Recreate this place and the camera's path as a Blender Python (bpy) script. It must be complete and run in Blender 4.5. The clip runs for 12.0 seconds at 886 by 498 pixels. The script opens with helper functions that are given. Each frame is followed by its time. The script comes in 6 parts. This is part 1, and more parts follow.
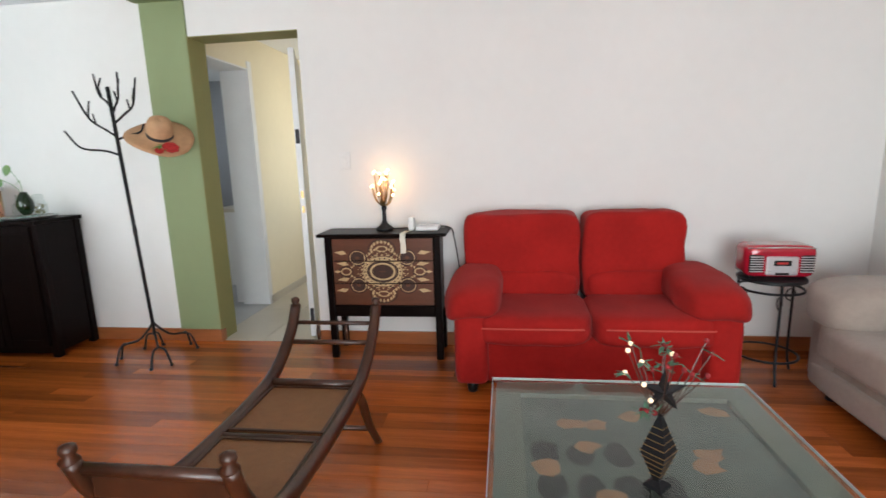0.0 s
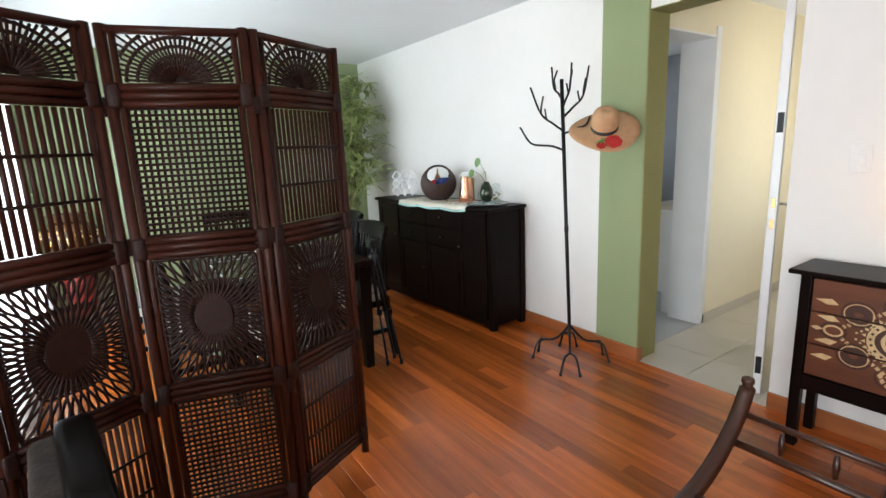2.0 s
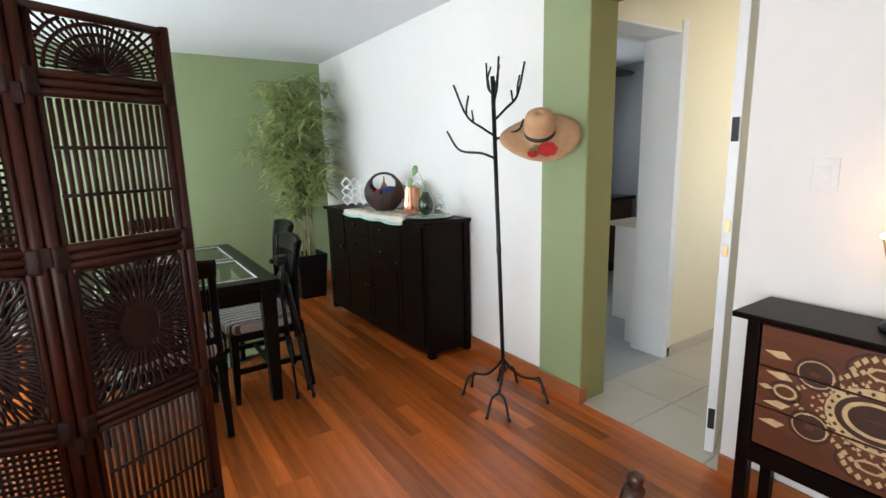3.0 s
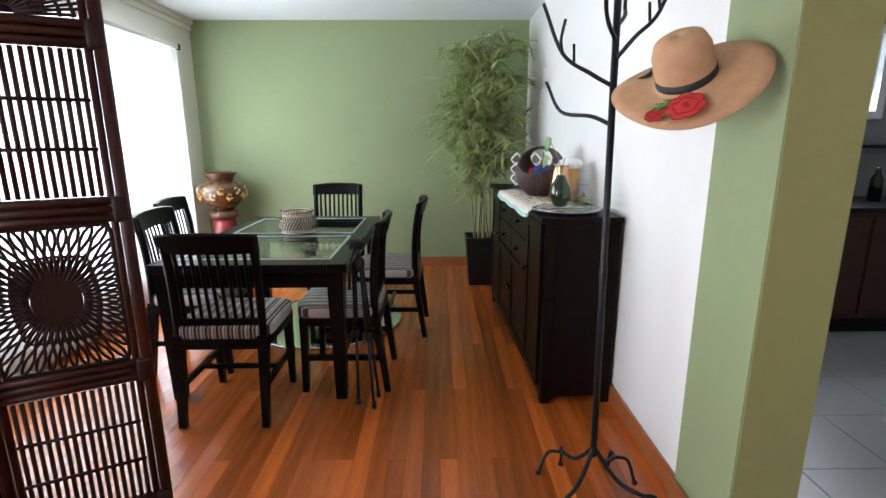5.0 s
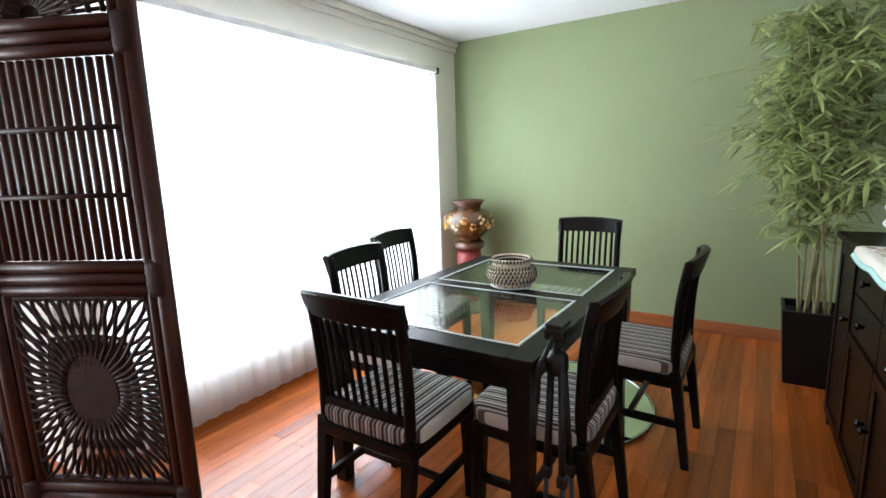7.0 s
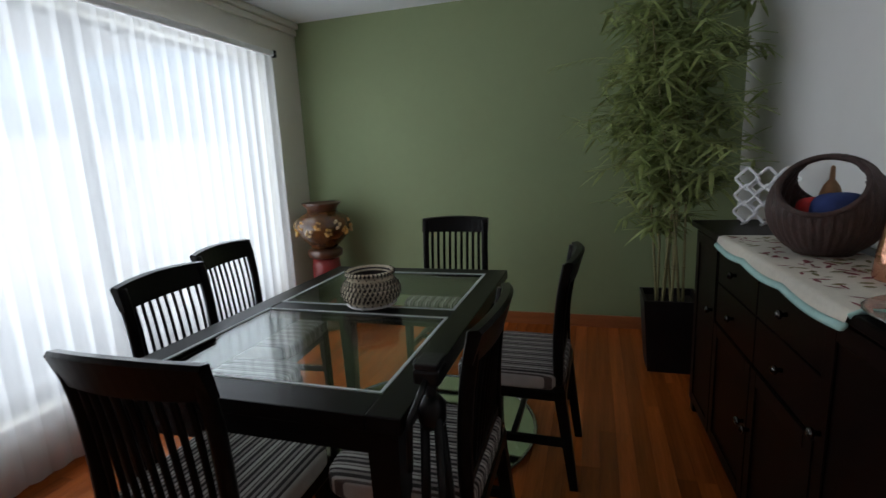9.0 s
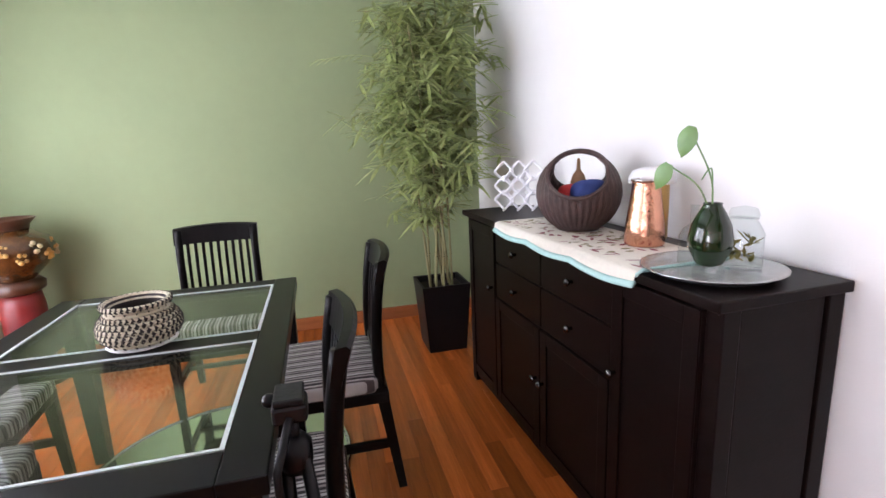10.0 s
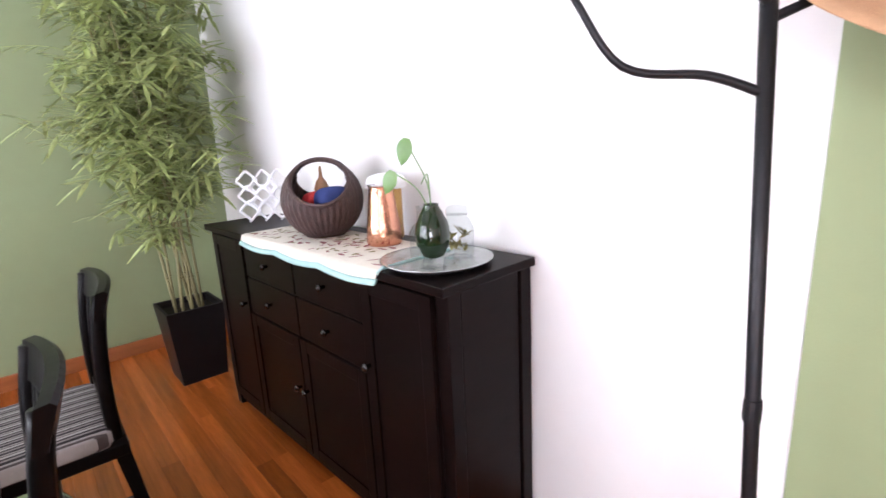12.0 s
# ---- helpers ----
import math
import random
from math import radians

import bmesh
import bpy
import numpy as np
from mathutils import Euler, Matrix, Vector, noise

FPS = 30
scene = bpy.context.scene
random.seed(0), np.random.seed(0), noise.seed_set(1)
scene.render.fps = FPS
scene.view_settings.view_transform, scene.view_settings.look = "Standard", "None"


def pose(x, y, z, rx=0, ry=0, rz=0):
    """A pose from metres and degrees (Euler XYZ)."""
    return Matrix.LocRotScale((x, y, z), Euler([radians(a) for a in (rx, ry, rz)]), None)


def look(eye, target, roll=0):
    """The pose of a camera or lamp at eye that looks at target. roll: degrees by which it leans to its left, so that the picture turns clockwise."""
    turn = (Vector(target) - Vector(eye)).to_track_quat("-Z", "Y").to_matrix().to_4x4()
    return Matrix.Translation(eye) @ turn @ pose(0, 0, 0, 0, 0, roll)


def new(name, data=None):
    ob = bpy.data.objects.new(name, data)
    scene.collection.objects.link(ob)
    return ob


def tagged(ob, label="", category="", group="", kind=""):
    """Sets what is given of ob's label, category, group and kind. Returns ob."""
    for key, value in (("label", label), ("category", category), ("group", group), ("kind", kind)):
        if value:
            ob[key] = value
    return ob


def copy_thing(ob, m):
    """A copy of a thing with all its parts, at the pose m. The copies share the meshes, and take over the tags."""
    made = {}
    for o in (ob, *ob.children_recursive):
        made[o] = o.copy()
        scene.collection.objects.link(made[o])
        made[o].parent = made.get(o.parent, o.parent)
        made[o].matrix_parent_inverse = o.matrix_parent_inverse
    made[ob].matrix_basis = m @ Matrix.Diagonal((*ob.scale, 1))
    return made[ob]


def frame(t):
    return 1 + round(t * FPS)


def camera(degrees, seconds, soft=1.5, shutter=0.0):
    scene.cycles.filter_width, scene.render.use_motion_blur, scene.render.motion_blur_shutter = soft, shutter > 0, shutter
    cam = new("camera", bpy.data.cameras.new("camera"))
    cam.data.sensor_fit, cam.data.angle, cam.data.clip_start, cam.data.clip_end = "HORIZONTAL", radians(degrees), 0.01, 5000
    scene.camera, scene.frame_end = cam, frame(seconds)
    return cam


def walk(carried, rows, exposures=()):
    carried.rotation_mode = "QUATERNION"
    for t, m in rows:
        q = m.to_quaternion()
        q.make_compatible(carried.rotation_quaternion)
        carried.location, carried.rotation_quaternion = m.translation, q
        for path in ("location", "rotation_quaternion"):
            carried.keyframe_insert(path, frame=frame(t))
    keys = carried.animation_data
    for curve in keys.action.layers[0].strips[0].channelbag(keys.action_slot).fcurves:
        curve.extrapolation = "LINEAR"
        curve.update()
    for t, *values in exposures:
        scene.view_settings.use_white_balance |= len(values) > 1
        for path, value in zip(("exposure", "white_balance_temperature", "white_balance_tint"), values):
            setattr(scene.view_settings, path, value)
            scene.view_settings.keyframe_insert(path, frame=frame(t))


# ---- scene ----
cam = camera(84.2, 12.0, shutter=0.12)
EXPOSURES = [(0, 0.8, 6450, 7), (0.5, 0.7, 6450, 7), (1, 0.65, 6450, 7), (1.5, 0.9, 6450, 7), (2.0, 1.0, 6450, 7), (2.5, 1.05, 6450, 7), (4.5, 0.9, 6250, 11), (5.0, 1.15, 6250, 11), (5.5, 1.3, 6250, 11), (6.5, 1.55, 6250, 11), (6.7, 1.55, 6250, 11), (8.3, -0.7, 6350, 12), (8.5, -0.7, 6350, 12), (9.0, -0.65, 6350, 12), (9.5, 0.45, 6350, 17), (10.0, 1.4, 6400, 25), (10.5, 1.8, 6400, 25), (12, 1.75, 6400, 25)]
PATH = [
    (0, (1.433, 0.18, 1.318), (1.179, 2.13, 0.953), -1.8),
    (0.5, (1.33, 0.267, 1.321), (0.511, 2.048, 0.926), -1.3),
    (1, (1.207, 0.385, 1.417), (-0.033, 1.895, 0.988), -0.3),
    (1.5, (1.16, 0.549, 1.421), (-0.318, 1.826, 0.989), 0.2),
    (2, (1.078, 0.72, 1.445), (-0.533, 1.834, 1.043), -2.5),
    (2.5, (1.054, 1.026, 1.427), (-0.57, 2.132, 1.053), -2.3),
    (2.7, (1.056, 1.168, 1.426), (-0.544, 2.305, 1.043), -1.6),
    (4.3, (0.835, 2.372, 1.385), (-1.104, 2.615, 0.957), 0.1),
    (4.5, (0.785, 2.437, 1.382), (-1.15, 2.606, 0.904), -0.1),
    (5, (0.581, 2.589, 1.366), (-1.368, 2.609, 0.918), -0.2),
    (5.5, (0.3, 2.685, 1.351), (-1.638, 2.373, 0.967), -2.3),
    (6, (-0.003, 2.682, 1.337), (-1.874, 2.077, 0.97), -0.5),
    (6.5, (-0.271, 2.706, 1.364), (-2.084, 1.909, 1.084), -1.1),
    (6.7, (-0.34, 2.69, 1.372), (-2.032, 1.663, 1.087), -1.3),
    (8.3, (-0.564, 2.702, 1.387), (-2.179, 1.63, 0.892), -2.4),
    (8.5, (-0.61, 2.656, 1.381), (-2.314, 1.701, 0.95), -2.7),
    (9, (-0.798, 2.554, 1.35), (-2.674, 1.97, 0.978), -2.7),
    (9.5, (-0.894, 2.416, 1.357), (-2.869, 2.387, 1.041), 0.4),
    (10, (-0.886, 2.276, 1.35), (-2.784, 2.742, 0.925), -2.7),
    (10.5, (-0.869, 2.239, 1.351), (-2.714, 2.815, 0.836), -2.4),
    (11, (-0.868, 2.24, 1.349), (-2.709, 2.874, 0.888), -1.8),
    (11.5, (-0.874, 2.276, 1.337), (-2.611, 3.163, 0.897), -1.7),
    (12, (-0.82, 2.31, 1.366), (-2.284, 3.595, 0.91), -2.9),
]
walk(cam, [(t, look(eye, target, roll)) for t, eye, target, roll in PATH], EXPOSURES)

# ---- world, sun, window and fill light ----
world = bpy.data.worlds.new("world")
scene.world = world
world.use_nodes = True
wn = world.node_tree
sky = wn.nodes.new("ShaderNodeTexSky")
sky.sky_type = "NISHITA"
sky.sun_disc = False
sky.sun_elevation, sky.sun_rotation = radians(68), radians(10)
bg = wn.nodes["Background"]
bg.inputs["Strength"].default_value = 0.15
wn.links.new(sky.outputs[0], bg.inputs[0])

sun = new("sun", bpy.data.lights.new("sun", "SUN"))
sun.data.energy, sun.data.angle, sun.data.color = 5.0, radians(10), (1.0, 0.95, 0.88)
sun.matrix_world = look((0.7, 4.0, 10.0), (0, 0, 0))


def area_lamp(name, m, width, height, watts, color):
    ob = new(name, bpy.data.lights.new(name, "AREA"))
    ob.data.shape, ob.data.size, ob.data.size_y = "RECTANGLE", width, height
    ob.data.energy, ob.data.color = watts, color
    ob.matrix_world = m
    return ob


area_lamp("living_window_light", look((2.1, -2.36, 1.12), (2.1, 0, 1.25)), 2.4, 1.6, 84, (0.90, 0.96, 1.0))
# Unseen warm fill added to brighten the hall; no such window is known.
area_lamp("hall_fill_light", look((0.285, 5.3, 1.5), (-0.8, 5.3, 1.4)), 0.8, 1.2, 4.5, (1.0, 0.9, 0.74))
area_lamp("dining_window_light", look((-2.75, 0.0, 1.2), (-2.75, 2.0, 1.15)), 2.6, 1.75, 72, (0.88, 0.95, 1.0))
area_lamp("kitchen_window_light", look((-3.24, 5.64, 1.8), (-1.2, 5.0, 1.0)), 0.4, 0.5, 7, (0.88, 0.94, 1.0))

# ---- materials ----


def material(name, color, rough=0.5, metal=0.0, var=0.12, scale=6.0, bump=0.0, bump_scale=60.0, coat=0.0, stretch=(1, 1, 1), spread=0.0, sheen=0.0, spec=0.5):
    """A surface with two scales of variation in tone, grain as relief, and a tone of its own for each object (spread)."""
    m = bpy.data.materials.new(name)
    m.use_nodes = True
    nt = m.node_tree
    b = nt.nodes["Principled BSDF"]
    b.inputs["Roughness"].default_value = rough
    b.inputs["Metallic"].default_value = metal
    b.inputs["Coat Weight"].default_value = coat
    b.inputs["Coat Roughness"].default_value = 0.12
    b.inputs["Sheen Weight"].default_value = sheen
    b.inputs["Specular IOR Level"].default_value = spec
    tc = nt.nodes.new("ShaderNodeTexCoord")
    mp = nt.nodes.new("ShaderNodeMapping")
    mp.inputs["Scale"].default_value = stretch
    nt.links.new(tc.outputs["Object"], mp.inputs[0])
    n1 = nt.nodes.new("ShaderNodeTexNoise")
    n1.inputs["Scale"].default_value, n1.inputs["Detail"].default_value = scale, 5
    n2 = nt.nodes.new("ShaderNodeTexNoise")
    n2.inputs["Scale"].default_value, n2.inputs["Detail"].default_value = scale * 9, 3
    nt.links.new(mp.outputs[0], n1.inputs[0])
    nt.links.new(mp.outputs[0], n2.inputs[0])
    add = nt.nodes.new("ShaderNodeMath")
    add.operation = "MULTIPLY_ADD"
    add.inputs[1].default_value = 0.45
    nt.links.new(n2.outputs[0], add.inputs[0])
    nt.links.new(n1.outputs[0], add.inputs[2])
    ramp = nt.nodes.new("ShaderNodeMapRange")
    ramp.inputs["From Min"].default_value, ramp.inputs["From Max"].default_value = 0.35, 1.05
    ramp.inputs["To Min"].default_value, ramp.inputs["To Max"].default_value = 1 - var, 1 + var
    nt.links.new(add.outputs[0], ramp.inputs[0])
    last = ramp.outputs[0]
    if spread:
        info = nt.nodes.new("ShaderNodeObjectInfo")
        r2 = nt.nodes.new("ShaderNodeMapRange")
        r2.inputs["To Min"].default_value, r2.inputs["To Max"].default_value = 1 - spread, 1 + spread
        nt.links.new(info.outputs["Random"], r2.inputs[0])
        mul = nt.nodes.new("ShaderNodeMath")
        mul.operation = "MULTIPLY"
        nt.links.new(last, mul.inputs[0])
        nt.links.new(r2.outputs[0], mul.inputs[1])
        last = mul.outputs[0]
    col = nt.nodes.new("ShaderNodeMix")
    col.data_type, col.blend_type = "RGBA", "MULTIPLY"
    col.inputs[0].default_value = 1.0
    col.inputs[6].default_value = (*color, 1)
    nt.links.new(last, col.inputs[7])
    nt.links.new(col.outputs[2], b.inputs["Base Color"])
    if bump:
        n3 = nt.nodes.new("ShaderNodeTexNoise")
        n3.inputs["Scale"].default_value, n3.inputs["Detail"].default_value = bump_scale, 4
        nt.links.new(mp.outputs[0], n3.inputs[0])
        bp = nt.nodes.new("ShaderNodeBump")
        bp.inputs["Strength"].default_value, bp.inputs["Distance"].default_value = bump, 0.004
        nt.links.new(n3.outputs[0], bp.inputs["Height"])
        nt.links.new(bp.outputs[0], b.inputs["Normal"])
    return m


def banded(name, stops, axis, period, rough, wobble=0.0):
    """Woven or striped cloth: bands of colour along one axis of the object."""
    m = material(name, (1, 1, 1), rough, var=0.12, scale=25, bump=0.5, bump_scale=220)
    nt = m.node_tree
    tc = nt.nodes.new("ShaderNodeTexCoord")
    sep = nt.nodes.new("ShaderNodeSeparateXYZ")
    nt.links.new(tc.outputs["Object"], sep.inputs[0])
    mod = nt.nodes.new("ShaderNodeMath")
    mod.operation = "MULTIPLY"
    mod.inputs[1].default_value = 1 / period
    nt.links.new(sep.outputs[axis], mod.inputs[0])
    fr = nt.nodes.new("ShaderNodeMath")
    fr.operation = "FRACT"
    nt.links.new(mod.outputs[0], fr.inputs[0])
    cr = nt.nodes.new("ShaderNodeValToRGB")
    cr.color_ramp.interpolation = "CONSTANT"
    while len(cr.color_ramp.elements) < len(stops):
        cr.color_ramp.elements.new(0.5)
    for e, (p, c) in zip(cr.color_ramp.elements, stops):
        e.position, e.color = p, (*c, 1)
    nt.links.new(fr.outputs[0], cr.inputs[0])
    for n in nt.nodes:
        if n.type == "MIX":
            nt.links.new(cr.outputs[0], n.inputs[6])
    return m


def glass(name, color, rough=0.0, clear=0.85):
    """Pane glass: sharp reflection over a tinted clear body."""
    m = bpy.data.materials.new(name)
    m.use_nodes = True
    nt = m.node_tree
    nt.nodes.remove(nt.nodes["Principled BSDF"])
    lw = nt.nodes.new("ShaderNodeLayerWeight")
    pw = nt.nodes.new("ShaderNodeMath")
    pw.operation = "POWER"
    pw.inputs[1].default_value = 4.0
    nt.links.new(lw.outputs["Facing"], pw.inputs[0])
    fres = nt.nodes.new("ShaderNodeMath")
    fres.operation = "MULTIPLY_ADD"
    fres.inputs[1].default_value, fres.inputs[2].default_value = 0.75, 0.035
    nt.links.new(pw.outputs[0], fres.inputs[0])
    gl = nt.nodes.new("ShaderNodeBsdfGlossy")
    gl.inputs["Roughness"].default_value = rough
    tr = nt.nodes.new("ShaderNodeBsdfTransparent")
    tr.inputs[0].default_value = (*color, 1)
    mix = nt.nodes.new("ShaderNodeMixShader")
    nt.links.new(fres.outputs[0], mix.inputs[0])
    nt.links.new(tr.outputs[0], mix.inputs[1])
    nt.links.new(gl.outputs[0], mix.inputs[2])
    nt.links.new(mix.outputs[0], nt.nodes["Material Output"].inputs[0])
    return m


def sheer(name, color, clear):
    """Thin cloth: some light passes straight, some is scattered through, some comes back."""
    m = bpy.data.materials.new(name)
    m.use_nodes = True
    nt = m.node_tree
    nt.nodes.remove(nt.nodes["Principled BSDF"])
    d = nt.nodes.new("ShaderNodeBsdfDiffuse")
    t = nt.nodes.new("ShaderNodeBsdfTranslucent")
    p = nt.nodes.new("ShaderNodeBsdfTransparent")
    d.inputs[0].default_value = t.inputs[0].default_value = (*color, 1)
    m1, m2 = nt.nodes.new("ShaderNodeMixShader"), nt.nodes.new("ShaderNodeMixShader")
    m1.inputs[0].default_value, m2.inputs[0].default_value = 0.6, clear
    nt.links.new(d.outputs[0], m1.inputs[1])
    nt.links.new(t.outputs[0], m1.inputs[2])
    nt.links.new(m1.outputs[0], m2.inputs[1])
    nt.links.new(p.outputs[0], m2.inputs[2])
    nt.links.new(m2.outputs[0], nt.nodes["Material Output"].inputs[0])
    return m


def glow(name, color, strength):
    m = bpy.data.materials.new(name)
    m.use_nodes = True
    b = m.node_tree.nodes["Principled BSDF"]
    b.inputs["Base Color"].default_value = (*color, 1)
    b.inputs["Emission Color"].default_value = (*color, 1)
    b.inputs["Emission Strength"].default_value = strength
    return m


WHITE = material("white_wall_paint", (0.80, 0.79, 0.77), 0.75, var=0.03, scale=1.5, bump=0.15, bump_scale=140)
GREEN = material("green_wall_paint", (0.268, 0.325, 0.168), 0.7, var=0.05, scale=1.5, bump=0.15, bump_scale=140)
# Yellower and a little darker than the pier's green.
OLIVE = material("olive_reveal", (0.27, 0.26, 0.10), 0.7, var=0.06, scale=2, bump=0.15, bump_scale=140)
CREAM = material("cream_wall_paint", (0.80, 0.73, 0.55), 0.75, var=0.04, scale=1.5, bump=0.15, bump_scale=140)
IVORY = material("ivory_soffit_paint", (0.72, 0.69, 0.60), 0.6, var=0.04, scale=2)
CEIL = material("ceiling_paint", (0.82, 0.84, 0.87), 0.8, var=0.02, scale=1.2)
GREYWALL = material("grey_kitchen_paint", (0.30, 0.31, 0.34), 0.6, var=0.06, scale=2)
ENAMEL = material("white_gloss_paint", (0.78, 0.79, 0.80), 0.35, var=0.04, scale=5)
PLANK = material("varnished_plank", (0.395, 0.096, 0.0165), 0.25, var=0.45, scale=4, bump=0.06, bump_scale=40, coat=0.10, stretch=(0.35, 7, 2), spread=0.40)
SKIRT = material("orange_baseboard_wood", (0.34, 0.11, 0.035), 0.35, var=0.25, scale=6, coat=0.3, stretch=(0.5, 0.5, 5))
TILE = material("beige_floor_tile", (0.56, 0.52, 0.44), 0.35, var=0.06, scale=4, bump=0.05)
KTILE = material("grey_kitchen_tile", (0.42, 0.43, 0.44), 0.35, var=0.06, scale=4)
BLACKWOOD = material("espresso_black_wood", (0.0065, 0.0034, 0.003), 0.34, var=0.3, scale=6, bump=0.06, bump_scale=50, spec=0.08, stretch=(1, 1, 4))
CHAIRWOOD = material("black_lacquered_chair_wood", (0.006, 0.005, 0.005), 0.3, var=0.25, scale=8, spec=0.12)
RATTAN = material("dark_rattan", (0.034, 0.009, 0.005), 0.42, var=0.4, scale=12, bump=0.3, bump_scale=70, spec=0.22, stretch=(1, 1, 0.6))
CANE_DARK = material("dark_woven_cane", (0.018, 0.006, 0.004), 0.5, var=0.4, scale=30, bump=0.4, bump_scale=160, spec=0.2)
BENCHWOOD = material("old_brown_wood", (0.042, 0.0135, 0.0055), 0.36, var=0.4, scale=9, bump=0.2, bump_scale=40, coat=0.2)
CANE = material("golden_woven_cane", (0.23, 0.105, 0.038), 0.45, var=0.2, scale=30, bump=0.8, bump_scale=300)
RED = material("red_microfibre", (0.34, 0.012, 0.010), 0.9, var=0.22, scale=4, bump=0.25, bump_scale=160, sheen=0.06, spec=0.2)
GREY = material("taupe_microfibre", (0.36, 0.30, 0.26), 0.9, var=0.16, scale=4, bump=0.4, bump_scale=120, sheen=0.25)
STITCH = material("pale_red_seam", (0.50, 0.07, 0.05), 0.8)
IRON = material("black_iron", (0.016, 0.016, 0.018), 0.45, metal=0.5, var=0.3, scale=30, bump=0.2, bump_scale=120)
KNOB = material("dark_polished_metal", (0.10, 0.095, 0.09), 0.18, metal=0.9)
STEEL = material("brushed_steel", (0.6, 0.6, 0.6), 0.25, metal=1.0, var=0.1)
BRASS = material("aged_brass", (0.38, 0.26, 0.12), 0.35, metal=1.0, var=0.25, scale=20)
STRAW = material("tan_straw", (0.52, 0.30, 0.16), 0.75, var=0.15, scale=20, bump=0.6, bump_scale=260)
BAND = material("black_ribbon", (0.02, 0.016, 0.016), 0.6)
ROSE = material("embroidered_red", (0.55, 0.03, 0.03), 0.7, var=0.25, scale=80)
LEAFTHREAD = material("embroidered_green", (0.10, 0.22, 0.05), 0.7, var=0.25, scale=80)
LEAF = material("bamboo_leaf", (0.36, 0.43, 0.16), 0.4, var=0.4, scale=14)
STEM = material("bamboo_cane", (0.23, 0.21, 0.09), 0.5, var=0.3, scale=14)
SOIL = material("dark_soil", (0.03, 0.022, 0.016), 0.95, bump=1, bump_scale=90)
POT = material("black_planter", (0.012, 0.010, 0.011), 0.4, var=0.2, spec=0.2)
DRESSERWOOD = material("reddish_brown_veneer", (0.115, 0.038, 0.017), 0.4, var=0.3, scale=5, bump=0.15, bump_scale=50, coat=0.2, stretch=(0.6, 4, 4))
GOLDINLAY = material("cream_gold_inlay", (0.55, 0.40, 0.21), 0.5, var=0.25, scale=40)
DARKINLAY = material("dark_brown_inlay", (0.05, 0.02, 0.012), 0.5, var=0.25, scale=40)
WICKER = material("dark_wicker", (0.060, 0.032, 0.028), 0.5, var=0.6, scale=40, bump=1.0, bump_scale=120, stretch=(2, 2, 0.8))
COPPER = material("hammered_copper", (0.72, 0.36, 0.24), 0.22, metal=1.0, var=0.15, scale=40, bump=0.7, bump_scale=60)
PLASTIC = material("white_plastic", (0.78, 0.78, 0.77), 0.4)
WHITEWIRE = material("white_lacquered_wire", (0.88, 0.88, 0.9), 0.35)
BOTTLE = material("dark_green_vase_glass", (0.006, 0.020, 0.005), 0.06, coat=0.3)
TURQ = material("pale_turquoise_hem", (0.42, 0.66, 0.62), 0.8, bump=0.5, bump_scale=120)
REDPLASTIC = material("glossy_red_plastic", (0.42, 0.01, 0.03), 0.18, coat=0.6)
SILVER = material("silver_plastic", (0.62, 0.62, 0.64), 0.3, metal=0.6)
DARKPLASTIC = material("dark_plastic", (0.007, 0.007, 0.008), 0.35, spec=0.3)
SLATE = material("grey_green_stone_frame", (0.12, 0.12, 0.10), 0.3, var=0.2, scale=8)
URN = material("amber_glazed_ceramic", (0.085, 0.032, 0.008), 0.2, var=0.9, scale=16, coat=0.6)
URNDARK = material("dark_brown_glaze", (0.08, 0.03, 0.015), 0.3, var=0.4, coat=0.4)
PEDRED = material("dark_red_lacquer", (0.20, 0.02, 0.018), 0.3, var=0.3)
LINEN = material("white_flowered_linen", (0.72, 0.68, 0.58), 0.85, bump=0.5, bump_scale=150)
FLOWER = material("dark_red_print", (0.26, 0.06, 0.07), 0.85)
FLOWER2 = material("olive_print", (0.25, 0.22, 0.10), 0.85)
HOUSELEAF = material("fresh_green_leaf", (0.13, 0.25, 0.08), 0.4, var=0.25)
PANE = glass("table_glass", (0.90, 0.95, 0.92))
CLEAR = glass("clear_glass", (0.90, 0.93, 0.92))
WINDOWGLASS = glass("window_glass", (0.96, 0.97, 0.97))
DISC = material("mirror_glass", (0.62, 0.70, 0.64), 0.06, metal=1.0, var=0.03)
FROST = material("frosted_glass_border", (0.55, 0.60, 0.60), 0.45)
BULB = glow("warm_bulb", (1.0, 0.55, 0.25), 9.0)
BEAD = glow("pale_fairy_light", (1.0, 0.75, 0.5), 0.45)
VANE = sheer("sheer_blind_cloth", (0.92, 0.93, 0.94), 0.45)
STRIPE = banded("striped_seat_cloth", [(0.0, (0.03, 0.024, 0.023)), (0.22, (0.40, 0.36, 0.34)), (0.36, (0.10, 0.08, 0.075)), (0.46, (0.50, 0.47, 0.44)), (0.66, (0.04, 0.03, 0.03)), (0.82, (0.30, 0.26, 0.25))], 1, 0.052, 0.9)
OUTWALL = material("white_rendered_wall", (0.84, 0.84, 0.84), 0.9, var=0.08, scale=3)
HILL = material("blue_green_hill", (0.10, 0.15, 0.20), 1.0, var=0.3, scale=0.2)
GROUNDMAT = material("grey_paving", (0.25, 0.24, 0.22), 0.9, var=0.15, scale=1)

# ---- mesh tools ----


def thing(name, label, category, m=None, group="", kind=""):
    ob = new(name)
    ob.matrix_world = m or Matrix()
    return tagged(ob, label, category, group, kind)


